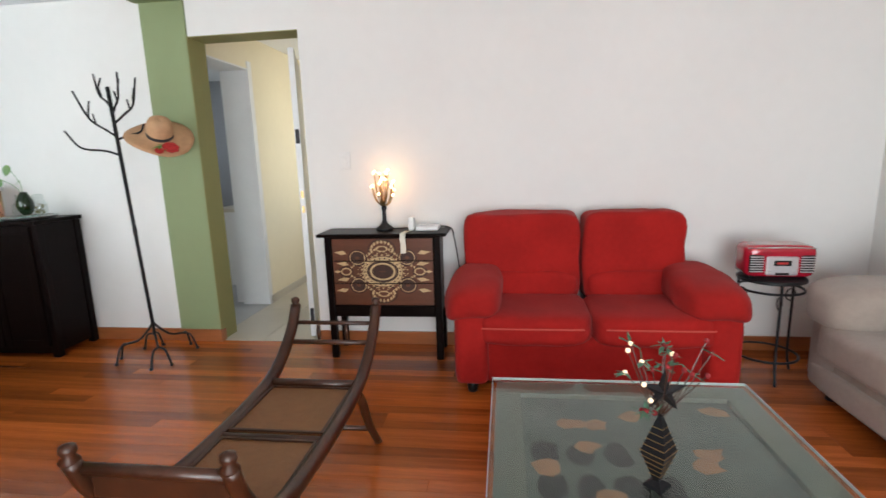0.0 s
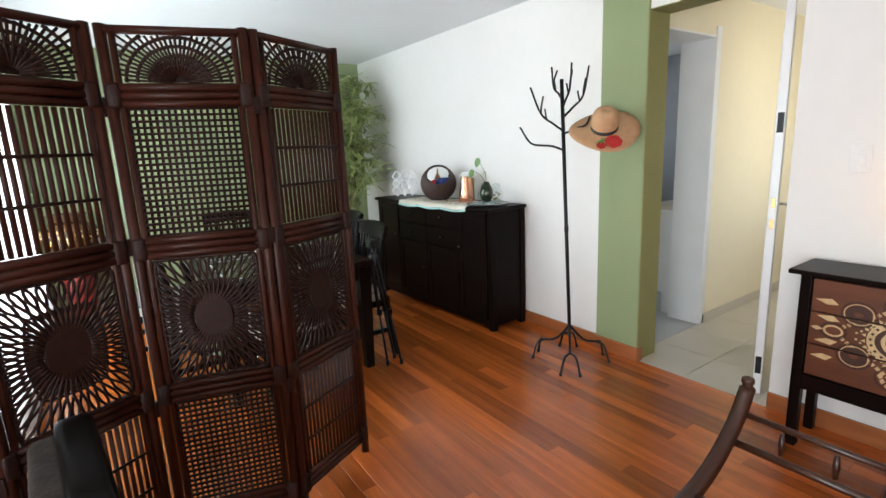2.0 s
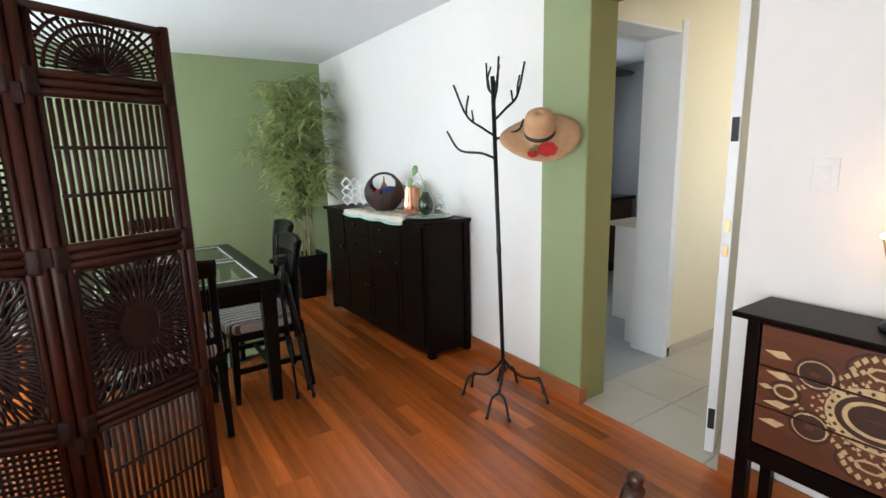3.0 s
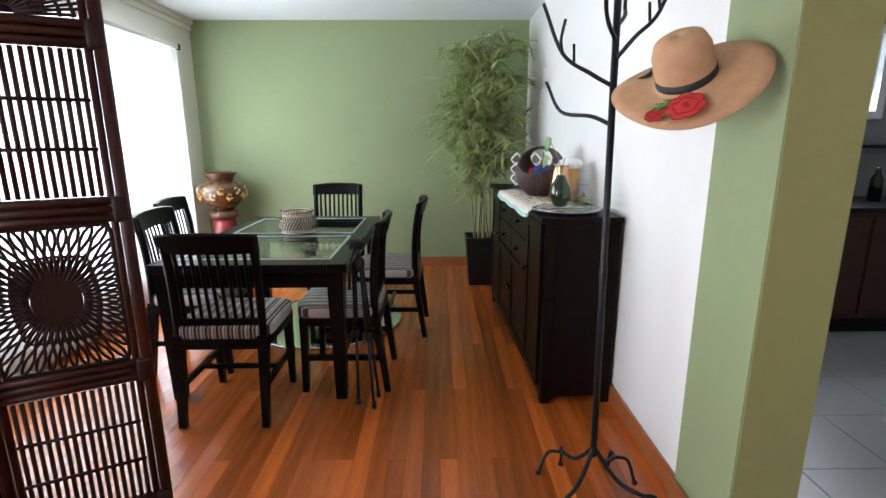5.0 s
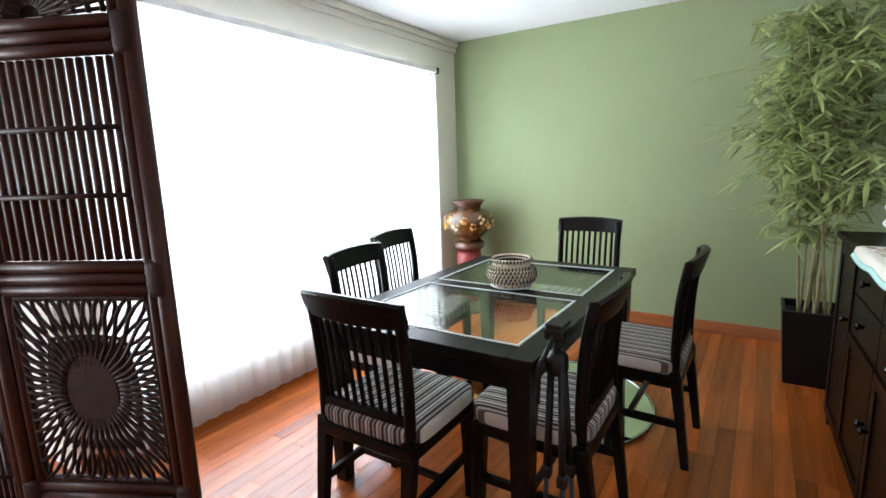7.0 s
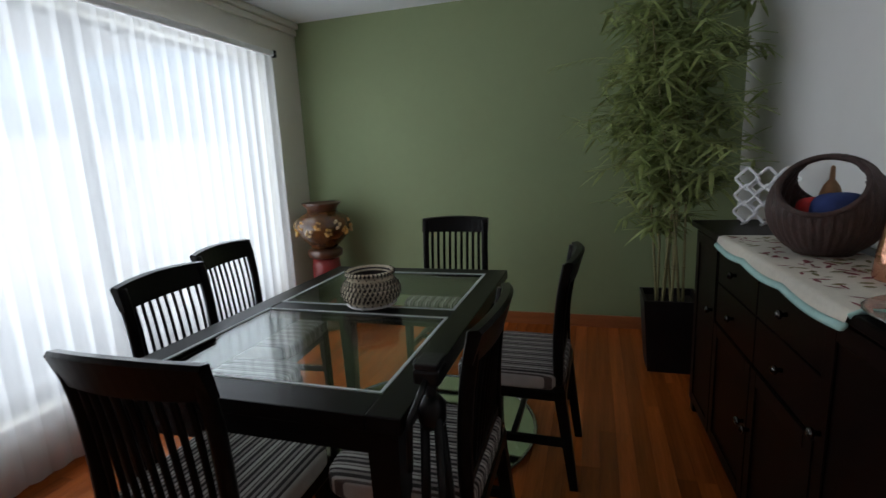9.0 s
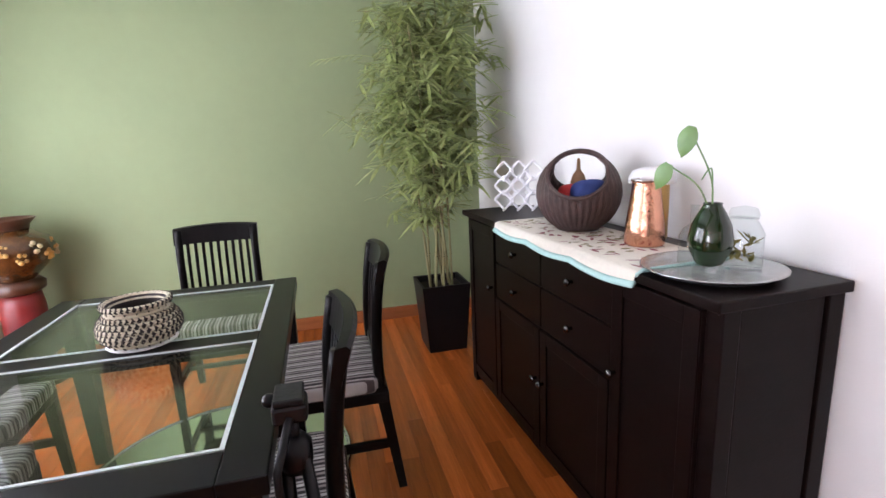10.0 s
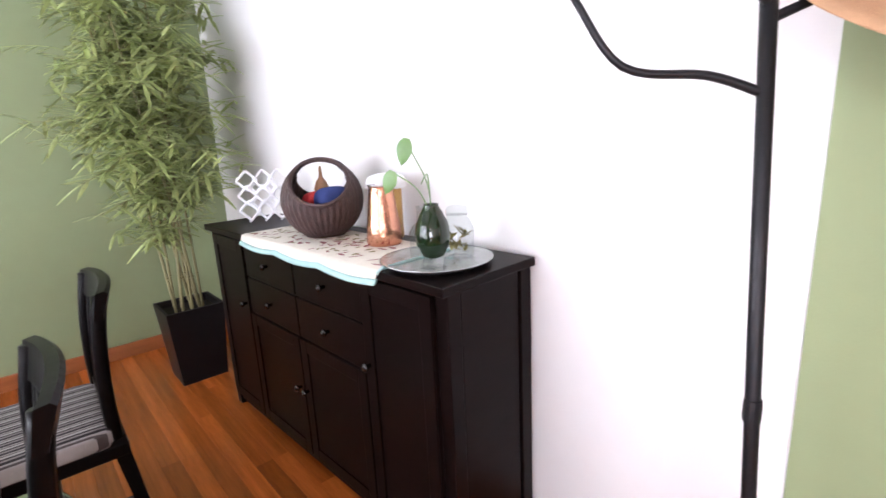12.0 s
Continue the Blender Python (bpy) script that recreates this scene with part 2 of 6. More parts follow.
def part(name, bm, mat, parent, label="", smooth=False, m=None):
    me = bpy.data.meshes.new(name)
    bm.to_mesh(me)
    bm.free()
    me.materials.append(mat)
    if smooth:
        for p in me.polygons:
            p.use_smooth = True
    ob = new(name, me)
    ob.parent = parent
    if m:
        ob.matrix_basis = m
    if label:
        ob["label"] = label
    return ob


def solo(name, bm, mat, label, category, kind="", smooth=False, group=""):
    me = bpy.data.meshes.new(name)
    bm.to_mesh(me)
    bm.free()
    me.materials.append(mat)
    if smooth:
        for p in me.polygons:
            p.use_smooth = True
    return tagged(new(name, me), label, category, group, kind)


def box(x0, x1, y0, y1, z0, z1, bevel=0.0, bm=None, segs=2):
    one = bmesh.new()
    bmesh.ops.create_cube(one, size=1)
    for v in one.verts:
        v.co = Vector((x0 + (v.co.x + 0.5) * (x1 - x0), y0 + (v.co.y + 0.5) * (y1 - y0), z0 + (v.co.z + 0.5) * (z1 - z0)))
    if bevel:
        bmesh.ops.bevel(one, geom=one.edges[:], offset=bevel, segments=segs, affect="EDGES", profile=0.5)
    return merge(bm, one)


def merge(bm, one):
    if bm is None:
        return one
    me = bpy.data.meshes.new("joined")
    one.to_mesh(me)
    one.free()
    bm.from_mesh(me)
    bpy.data.meshes.remove(me)
    return bm


def lathe(profile, segs=32, bm=None, at=(0, 0, 0), ripple=0.0, waves=0):
    """A turned body from (radius, height) pairs."""
    bm = bm or bmesh.new()
    rings = []
    for r, z in profile:
        ring = []
        for i in range(segs):
            a = 2 * math.pi * i / segs
            q = r * (1 + ripple * math.cos(waves * a))
            ring.append(bm.verts.new((at[0] + q * math.cos(a), at[1] + q * math.sin(a), at[2] + z)))
        rings.append(ring)
    for a, b in zip(rings, rings[1:]):
        for i in range(segs):
            j = (i + 1) % segs
            bm.faces.new((a[i], a[j], b[j], b[i]))
    if profile[0][0] > 1e-4:
        bm.faces.new(list(reversed(rings[0])))
    if profile[-1][0] > 1e-4:
        bm.faces.new(rings[-1])
    return bm


def tube(points, radius, sides=8, bm=None, closed=False, taper=1.0, flat=1.0):
    """A round or flattened rod along points."""
    bm = bm or bmesh.new()
    pts = [Vector(p) for p in points]
    n = len(pts)
    rings, side = [], None
    for k, p in enumerate(pts):
        a, b = pts[k - 1] if (k or closed) else p, pts[(k + 1) % n] if (k < n - 1 or closed) else p
        d = (b - a).normalized()
        if side is None:
            side = d.orthogonal().normalized()
        side = (side - d * side.dot(d)).normalized()
        up = d.cross(side)
        r = radius * (1 + (taper - 1) * k / max(1, n - 1))
        rings.append([bm.verts.new(p + side * r * math.cos(2 * math.pi * i / sides) + up * r * flat * math.sin(2 * math.pi * i / sides)) for i in range(sides)])
    pairs = list(zip(rings, rings[1:])) + ([(rings[-1], rings[0])] if closed else [])
    for a, b in pairs:
        for i in range(sides):
            j = (i + 1) % sides
            bm.faces.new((a[i], a[j], b[j], b[i]))
    if not closed:
        bm.faces.new(list(reversed(rings[0])))
        bm.faces.new(rings[-1])
    return bm


def curve(points, steps=6):
    """A smooth line through the points."""
    p = [Vector(q) for q in points]
    p = [2 * p[0] - p[1]] + p + [2 * p[-1] - p[-2]]
    out = []
    for i in range(1, len(p) - 2):
        for s in range(steps):
            t = s / steps
            out.append(0.5 * ((2 * p[i]) + (p[i + 1] - p[i - 1]) * t + (2 * p[i - 1] - 5 * p[i] + 4 * p[i + 1] - p[i + 2]) * t * t + (3 * p[i] - p[i - 1] - 3 * p[i + 1] + p[i + 2]) * t ** 3))
    return out + [p[-2]]


def beam(a, b, w0, w1, bm=None, d0=None, d1=None):
    """A straight square bar from a to b, tapering from w0 to w1."""
    bm = bm or bmesh.new()
    a, b = Vector(a), Vector(b)
    d = (b - a).normalized()
    ref = Vector((1, 0, 0)) if abs(d.x) < 0.9 else Vector((0, 1, 0))
    s = (ref - d * ref.dot(d)).normalized()
    u = d.cross(s)
    rings = []
    for p, w, h in ((a, w0, d0 or w0), (b, w1, d1 or w1)):
        rings.append([bm.verts.new(p + s * w / 2 * i + u * h / 2 * j) for i, j in ((-1, -1), (1, -1), (1, 1), (-1, 1))])
    for i in range(4):
        j = (i + 1) % 4
        bm.faces.new((rings[0][i], rings[0][j], rings[1][j], rings[1][i]))
    bm.faces.new(list(reversed(rings[0])))
    bm.faces.new(rings[1])
    return bm


def pillow(x0, x1, y0, y1, z0, z1, puff=0.35, cuts=10, rough=0.0, seed=0):
    """A soft cushion: a box with rounded, slightly uneven skin."""
    bm = bmesh.new()
    bmesh.ops.create_cube(bm, size=2)
    bmesh.ops.subdivide_edges(bm, edges=bm.edges[:], cuts=cuts, use_grid_fill=True)
    c = Vector(((x0 + x1) / 2, (y0 + y1) / 2, (z0 + z1) / 2))
    h = Vector(((x1 - x0) / 2, (y1 - y0) / 2, (z1 - z0) / 2))
    e = 1 / max(0.05, puff) * 2
    for v in bm.verts:
        q = v.co
        f = (abs(q.x) ** e + abs(q.y) ** e + abs(q.z) ** e) ** (-1 / e)
        q = q * f
        w = Vector((q.x * h.x, q.y * h.y, q.z * h.z))
        if rough:
            w += w.normalized() * rough * noise.noise(w * 7 + Vector((seed, 0, 0)))
        v.co = c + w
    bmesh.ops.recalc_face_normals(bm, faces=bm.faces[:])
    return bm


def disc_ball(bm, center, r, segs=8):
    return lathe([(r * math.sin(math.pi * k / segs) + 1e-5, -r * math.cos(math.pi * k / segs)) for k in range(segs + 1)], segs * 2, bm, center)


# ---- the large structure ----
NORTH, GREENX, EASTX, SILL, TOP, SOUTH = 3.5, -4.59, 3.70, 0.17, 2.475, -2.4


def wall(name, pieces, mat, label):
    ob = thing(name, label, "wall", kind="structure")
    for p in pieces:
        part("wall_section", box(*p), mat, ob)
    return ob


wall("wall_north", [(GREENX - 0.15, -1.04, NORTH, NORTH + 0.20, 0, TOP), (-0.714, 0.07, NORTH, NORTH + 0.20, 2.185, TOP), (0.07, EASTX + 0.15, NORTH, NORTH + 0.20, 0, TOP)], WHITE, "smooth white painted wall with a doorway opening")
wall("green_pier", [(-1.04, -0.718, NORTH - 0.012, NORTH + 0.198, 0, TOP)], GREEN, "green painted wall end beside the doorway")
wall("pier_reveal", [(-0.718, -0.713, NORTH - 0.008, NORTH + 0.196, 0, 2.185), (-0.713, 0.07, NORTH - 0.004, NORTH + 0.196, 2.180, 2.186)], OLIVE, "olive reveal of the doorway, yellower than the pier")
wall("wall_west", [(GREENX - 0.15, GREENX, SILL - 0.2, NORTH, 0, TOP)], GREEN, "sage green accent wall of the dining area")
wall("wall_south_dining", [(GREENX, -4.1, SILL - 0.2, SILL, 0, TOP), (-1.42, -1.2, SILL - 0.2, SILL, 0, TOP), (-4.1, -1.42, SILL - 0.2, SILL, 0, 0.28), (-4.1, -1.42, SILL - 0.2, SILL, 2.12, TOP)], IVORY, "ivory wall round the wide dining window")
wall("wall_living_west", [(-1.35, -1.2, SOUTH, SILL - 0.2, 0, TOP)], WHITE, "plain white wall")
wall("wall_south_living", [(-1.35, 0.85, SOUTH - 0.15, SOUTH, 0, TOP), (3.35, EASTX + 0.15, SOUTH - 0.15, SOUTH, 0, TOP), (0.85, 3.35, SOUTH - 0.15, SOUTH, 0, 0.25), (0.85, 3.35, SOUTH - 0.15, SOUTH, 2.0, TOP)], WHITE, "plain white wall with a window")
wall("wall_east", [(EASTX, EASTX + 0.15, SOUTH, NORTH, 0, TOP)], WHITE, "plain white wall")
wall("ceiling_beam", [(-1.06, -0.72, SOUTH, NORTH - 0.013, 2.415, TOP)], GREEN, "shallow green painted ceiling beam")
solo("ceiling", box(GREENX - 0.15, EASTX + 0.15, SOUTH - 0.15, NORTH + 0.20, TOP, TOP + 0.12), CEIL, "smooth white ceiling", "ceiling", "structure")
# crown moulding over the dining window
bm = box(GREENX, -1.2, SILL, SILL + 0.05, TOP - 0.05, TOP - 0.001, 0.012)
bm = box(GREENX, -1.2, SILL, SILL + 0.025, TOP - 0.10, TOP - 0.052, 0.008, bm)
solo("crown_trim", bm, IVORY, "ivory crown moulding above the window", "trim", "structure")

# baseboards
skirts = thing("baseboard", "orange-brown varnished wooden baseboard", "baseboard", kind="structure")
for p in [(GREENX, -1.045, NORTH - 0.018, NORTH, 0, 0.095), (-1.043, -0.70, NORTH - 0.032, NORTH - 0.013, 0, 0.095), (-0.7125, -0.697, NORTH - 0.012, NORTH + 0.03, 0, 0.09), (0.07, EASTX, NORTH - 0.018, NORTH, 0, 0.095), (GREENX, GREENX + 0.018, SILL, NORTH - 0.02, 0, 0.095), (GREENX + 0.02, -1.2, SILL, SILL + 0.018, 0, 0.095), (EASTX - 0.018, EASTX, SOUTH, NORTH - 0.02, 0, 0.095)]:
    part("board", box(*p, 0.004), SKIRT, skirts)

# hall and kitchen beyond the doorway
HX = -0.80
wall("hall_wall_west", [(HX - 0.25, HX, 4.44, 6.6, 0, 2.42), (HX - 0.25, HX, NORTH + 0.20, 4.44, 2.14, 2.42)], CREAM, "cream yellow hall wall")
# The gap in this wall is added, out of view, for the hall fill.
wall("hall_wall_east", [(0.30, 0.45, NORTH + 0.20, 4.7, 0, 2.42), (0.30, 0.45, 5.9, 6.6, 0, 2.42), (0.30, 0.45, 4.7, 5.9, 0, 0.8), (0.30, 0.45, 4.7, 5.9, 2.2, 2.42)], CREAM, "cream hall wall with an added opening for the fill light")
wall("hall_wall_end", [(HX - 0.25, 0.45, 6.6, 6.75, 0, 2.42)], CREAM, "cream end wall of the hall")
solo("hall_ceiling", box(-3.6, 0.45, NORTH + 0.20, 6.75, 2.42, 2.5), CEIL, "white hall ceiling", "ceiling", "structure")
hall_floor = thing("hall_floor", "beige stone tiles of the hall floor", "floor", kind="structure")
part("screed", box(-3.6, 0.45, NORTH, 6.75, -0.06, -0.012), TILE, hall_floor)
for i in range(3):
    for j in range(8):
        x0, y0 = HX + 0.002 + i * 0.4, NORTH + 0.002 + j * 0.4
        part("tile", box(x0, min(x0 + 0.397, 0.30), y0, y0 + 0.397, -0.012, 0.001, 0.0015, segs=1), TILE, hall_floor)
for i in range(7):
    for j in range(8):
        x0, y0 = HX - 0.002 - i * 0.4, NORTH + 0.202 + j * 0.4
        part("tile", box(x0 - 0.397, x0, y0, y0 + 0.397, -0.012, 0.0, 0.0015, segs=1), KTILE, hall_floor)
skirt2 = thing("hall_baseboard", "pale stone baseboard along the hall wall", "baseboard", kind="structure")
part("board", box(HX, HX + 0.012, 4.46, 6.6, 0, 0.075, 0.003), TILE, skirt2)
frame1 = thing("kitchen_door_trim", "white painted casing of the kitchen opening", "trim", kind="structure")
part("jamb", box(HX - 0.254, HX + 0.004, 4.425, 4.439, 0, 2.135, 0.002), ENAMEL, frame1)
part("casing", box(HX + 0.001, HX + 0.012, 4.425, 4.49, 0, 2.2, 0.003), ENAMEL, frame1)
part("head", box(HX - 0.254, HX + 0.004, NORTH + 0.202, 4.425, 2.125, 2.139, 0.002), ENAMEL, frame1)
wall("kitchen_wall_west", [(-3.35, -3.2, NORTH + 0.20, 5.39, 0, 2.42), (-3.35, -3.2, 5.89, 6.75, 0, 2.42), (-3.35, -3.2, 5.39, 5.89, 0, 1.5), (-3.35, -3.2, 5.39, 5.89, 2.12, 2.42)], GREYWALL, "grey kitchen wall with a small window")
wall("kitchen_wall_north", [(-3.35, HX - 0.25, 6.6, 6.75, 0, 2.42)], GREYWALL, "grey kitchen wall")
kw = thing("kitchen_window", "small grey-framed kitchen window", "window", kind="structure")
for p in [(-3.22, -3.17, 5.37, 5.43, 1.48, 2.14), (-3.22, -3.17, 5.85, 5.91, 1.48, 2.14), (-3.22, -3.17, 5.43, 5.85, 1.48, 1.54), (-3.22, -3.17, 5.43, 5.85, 2.08, 2.14)]:
    part("window_frame", box(*p, 0.004), ENAMEL, kw)
part("pane", box(-3.26, -3.254, 5.43, 5.85, 1.54, 2.08), WINDOWGLASS, kw).visible_shadow = False
cab = thing("kitchen_cabinet", "white kitchen base cabinet on a recessed plinth", "cabinet")
part("body", box(-1.26, -1.06, 4.47, 5.1, 0.18, 0.88, 0.004), ENAMEL, cab)
part("plinth", box(-1.16, -1.06, 4.50, 5.08, 0, 0.18), ENAMEL, cab)
part("worktop", box(-1.30, -1.06, 4.45, 5.1, 0.88, 0.915, 0.006), TILE, cab, "pale grey worktop")
cab2 = thing("kitchen_counter", "brown kitchen base unit with dark worktop", "counter")
part("body", box(-3.19, -2.6, 4.4, 6.55, 0.12, 0.86, 0.004), DARKINLAY, cab2)
part("plinth", box(-3.19, -2.66, 4.42, 6.53, 0, 0.12), DARKPLASTIC, cab2)
part("worktop", box(-3.195, -2.57, 4.38, 6.57, 0.86, 0.90, 0.006), DARKPLASTIC, cab2)
for k in range(4):
    part("door", box(-2.602, -2.585, 4.42 + k * 0.53, 4.93 + k * 0.53, 0.16, 0.83, 0.004), DARKINLAY, cab2)
shelf = thing("wall_shelf", "narrow dark shelf on the kitchen wall", "shelf")
part("board", box(-3.2, -3.05, 4.3, 6.5, 1.27, 1.295, 0.003), DARKPLASTIC, shelf)
for k, (y, h, r, mt) in enumerate([(5.35, 0.2, 0.035, BOTTLE), (5.5, 0.14, 0.05, STEEL), (5.72, 0.24, 0.04, BOTTLE), (5.9, 0.12, 0.06, STEEL), (6.1, 0.16, 0.05, PLASTIC)]):
    solo("kitchen_bottle" if mt is BOTTLE else "kitchen_jar", lathe([(r, 0.901), (r, 0.901 + h * 0.65), (r * 0.4, 0.901 + h * 0.85), (r * 0.4, 0.901 + h)], 16, at=(-2.9, y, 0)), mt, "dark bottle on the kitchen worktop" if mt is BOTTLE else "small jar on the kitchen worktop", "bottle" if mt is BOTTLE else "jar", smooth=True)
for k, (y, n, r) in enumerate(((4.75, 5, 0.10), (5.12, 3, 0.085))):
    bm = bmesh.new()
    for q in range(n):
        lathe([(r * 0.6, 0.0), (r, 0.012), (r * 0.97, 0.015), (r * 0.55, 0.005)], 24, bm, (-2.86, y, 0.901 + 0.012 * q))
    solo("plate_stack", bm, PLASTIC, "stack of pale dishes on the kitchen worktop", "dishes", smooth=True)
tap = thing("kitchen_tap", "curved steel tap over the kitchen worktop", "tap")
part("spout", tube(curve([(-3.1, 5.62, 0.901), (-3.1, 5.62, 1.12), (-3.03, 5.6, 1.19), (-2.95, 5.58, 1.12)]), 0.011, 10), STEEL, tap, smooth=True)
part("tap_base", lathe([(0.03, 0.901), (0.026, 0.93), (0.014, 0.945)], 16, at=(-3.1, 5.62, 0)), STEEL, tap, smooth=True)
pend = thing("pendant_lamp", "dark metal dish pendant lamp in the kitchen", "lamp")
part("shade", lathe([(0.02, 2.12), (0.06, 2.11), (0.17, 2.06), (0.175, 2.052), (0.05, 2.09), (0.001, 2.1)], 24, at=(-1.75, 5.0, 0)), IRON, pend, smooth=True)
part("cord", tube([(-1.75, 5.0, 2.11), (-1.75, 5.0, 2.42)], 0.004), IRON, pend)

# the open door leaf in the hall
leaf = thing("door_1", "white panelled door standing open into the hall", "door", pose(-0.03, 3.60, 0, 0, 0, 110), kind="structure")
part("leaf", box(0, 0.80, -0.02, 0.02, 0.008, 2.10, 0.003), ENAMEL, leaf)
for z, w in ((1.50, 0.05), (0.18, 0.05)):
    part("hinge", box(-0.004, 0.001, -0.014, 0.014, z - w, z + w, 0.001), IRON, leaf, "dark metal hinge")
for z in (1.09, 0.98):
    part("lock_plate", box(-0.004, 0.001, -0.010, 0.010, z - 0.025, z + 0.025, 0.001), BRASS, leaf)
for z0, z1 in ((0.18, 0.95), (1.12, 1.95)):
    part("panel_moulding", box(0.12, 0.68, 0.020, 0.026, z0, z1, 0.003), ENAMEL, leaf)
part("handle", tube([(0.76, -0.02, 1.0), (0.76, -0.06, 1.0), (0.66, -0.065, 1.0)], 0.009), STEEL, leaf, "steel lever handle")

# dining window with sliding frames
win = thing("window_1", "wide dining window with slim bronze frames", "window", kind="structure")
for p in [(-4.1, -4.05, 0.28, 2.12), (-1.47, -1.42, 0.28, 2.12), (-2.78, -2.72, 0.385, 2.08)]:
    part("window_frame", box(p[0], p[1], SILL - 0.15, SILL - 0.09, p[2], p[3], 0.004), DARKPLASTIC, win)
for z0, z1 in ((0.301, 0.385), (2.08, 2.12)):
    part("window_frame", box(-4.05, -1.47, SILL - 0.15, SILL - 0.09, z0, z1, 0.004), DARKPLASTIC, win)
part("window_sill", box(-4.1, -1.42, SILL - 0.16, SILL + 0.03, 0.281, 0.30, 0.005), IVORY, win)
for x0, x1 in ((-4.05, -2.78), (-2.72, -1.47)):
    part("pane", box(x0, x1, SILL - 0.123, SILL - 0.118, 0.385, 2.08), WINDOWGLASS, win).visible_shadow = False
win2 = thing("window_2", "wide living room window with white frame", "window", kind="structure")
for p in [(0.85, 0.91, 0.25, 2.0), (3.29, 3.35, 0.25, 2.0)]:
    part("window_frame", box(p[0], p[1], SOUTH - 0.13, SOUTH - 0.07, p[2], p[3], 0.004), ENAMEL, win2)
for z0, z1 in ((0.25, 0.31), (1.94, 2.0)):
    part("window_frame", box(0.91, 3.29, SOUTH - 0.13, SOUTH - 0.07, z0, z1, 0.004), ENAMEL, win2)
part("pane", box(0.91, 3.29, SOUTH - 0.103, SOUTH - 0.098, 0.31, 1.94), WINDOWGLASS, win2).visible_shadow = False

# outdoors
solo("ground", box(-300, 300, -300, 300, -0.45, -0.3), GROUNDMAT, "grey paved ground outside", "ground", "structure")
fence = thing("garden_wall", "white rendered garden wall in courses", "wall", kind="structure")
for k in range(12):
    part("course", box(-16, 8, -6.2, -6.0 + 0.01 * (k % 2), -0.3 + k * 0.185, -0.3 + k * 0.185 + 0.18, 0.01, segs=1), OUTWALL, fence)
bm = bmesh.new()
prev = None
for k in range(61):
    x = -180 + k * 6
    h = 20 + 6 * math.sin(k * 0.21) + 4 * noise.noise(Vector((k * 0.4, 0, 0)))
    a, b, c = bm.verts.new((x, -78, -1)), bm.verts.new((x, -92, h * 0.7)), bm.verts.new((x, -110, h))
    if prev:
        bm.faces.new((prev[0], a, b, prev[1]))
        bm.faces.new((prev[1], b, c, prev[2]))
    prev = (a, b, c)
solo("backdrop", bm, HILL, "hazy blue-green hillside in the distance", "hill", "structure", True)

# ---- vertical blind ----
blind = thing("vertical_blind", "sheer white vertical blind drawn across the window", "blind")
part("headrail", box(-4.13, -1.32, SILL + 0.06, SILL + 0.105, 2.135, 2.175, 0.006), PLASTIC, blind, "ivory headrail")
part("end_cap", box(-4.155, -4.13, SILL + 0.055, SILL + 0.11, 2.13, 2.18, 0.004), DARKPLASTIC, blind)
vane_bm = bmesh.new()
for k in range(9):
    s = (k / 8 - 0.5) * 0.115
    o = 0.012 * math.cos(math.pi * (k / 8 - 0.5) * 2)
    vane_bm.verts.new((s, o, 0))
    vane_bm.verts.new((s, o, 1))
vane_bm.verts.ensure_lookup_table()
for k in range(8):
    vane_bm.faces.new([vane_bm.verts[i] for i in (2 * k, 2 * k + 2, 2 * k + 3, 2 * k + 1)])
vane_me = bpy.data.meshes.new("vane")
vane_bm.to_mesh(vane_me)
vane_bm.free()
vane_me.materials.append(VANE)
for p in vane_me.polygons:
    p.use_smooth = True
for k in range(28):
    v = new("vane", vane_me)
    v.parent = blind
    v.matrix_basis = Matrix.LocRotScale((-4.08 + k * 0.099, SILL + 0.083, 0.04), Euler((0, 0, radians(-12 + random.uniform(-5, 5)))), (1, 1, 2.095))

# ---- rattan folding screen ----
SW, SH = 0.458, 1.872
RAILS = (1.655, 1.150, 0.610, 0.10)


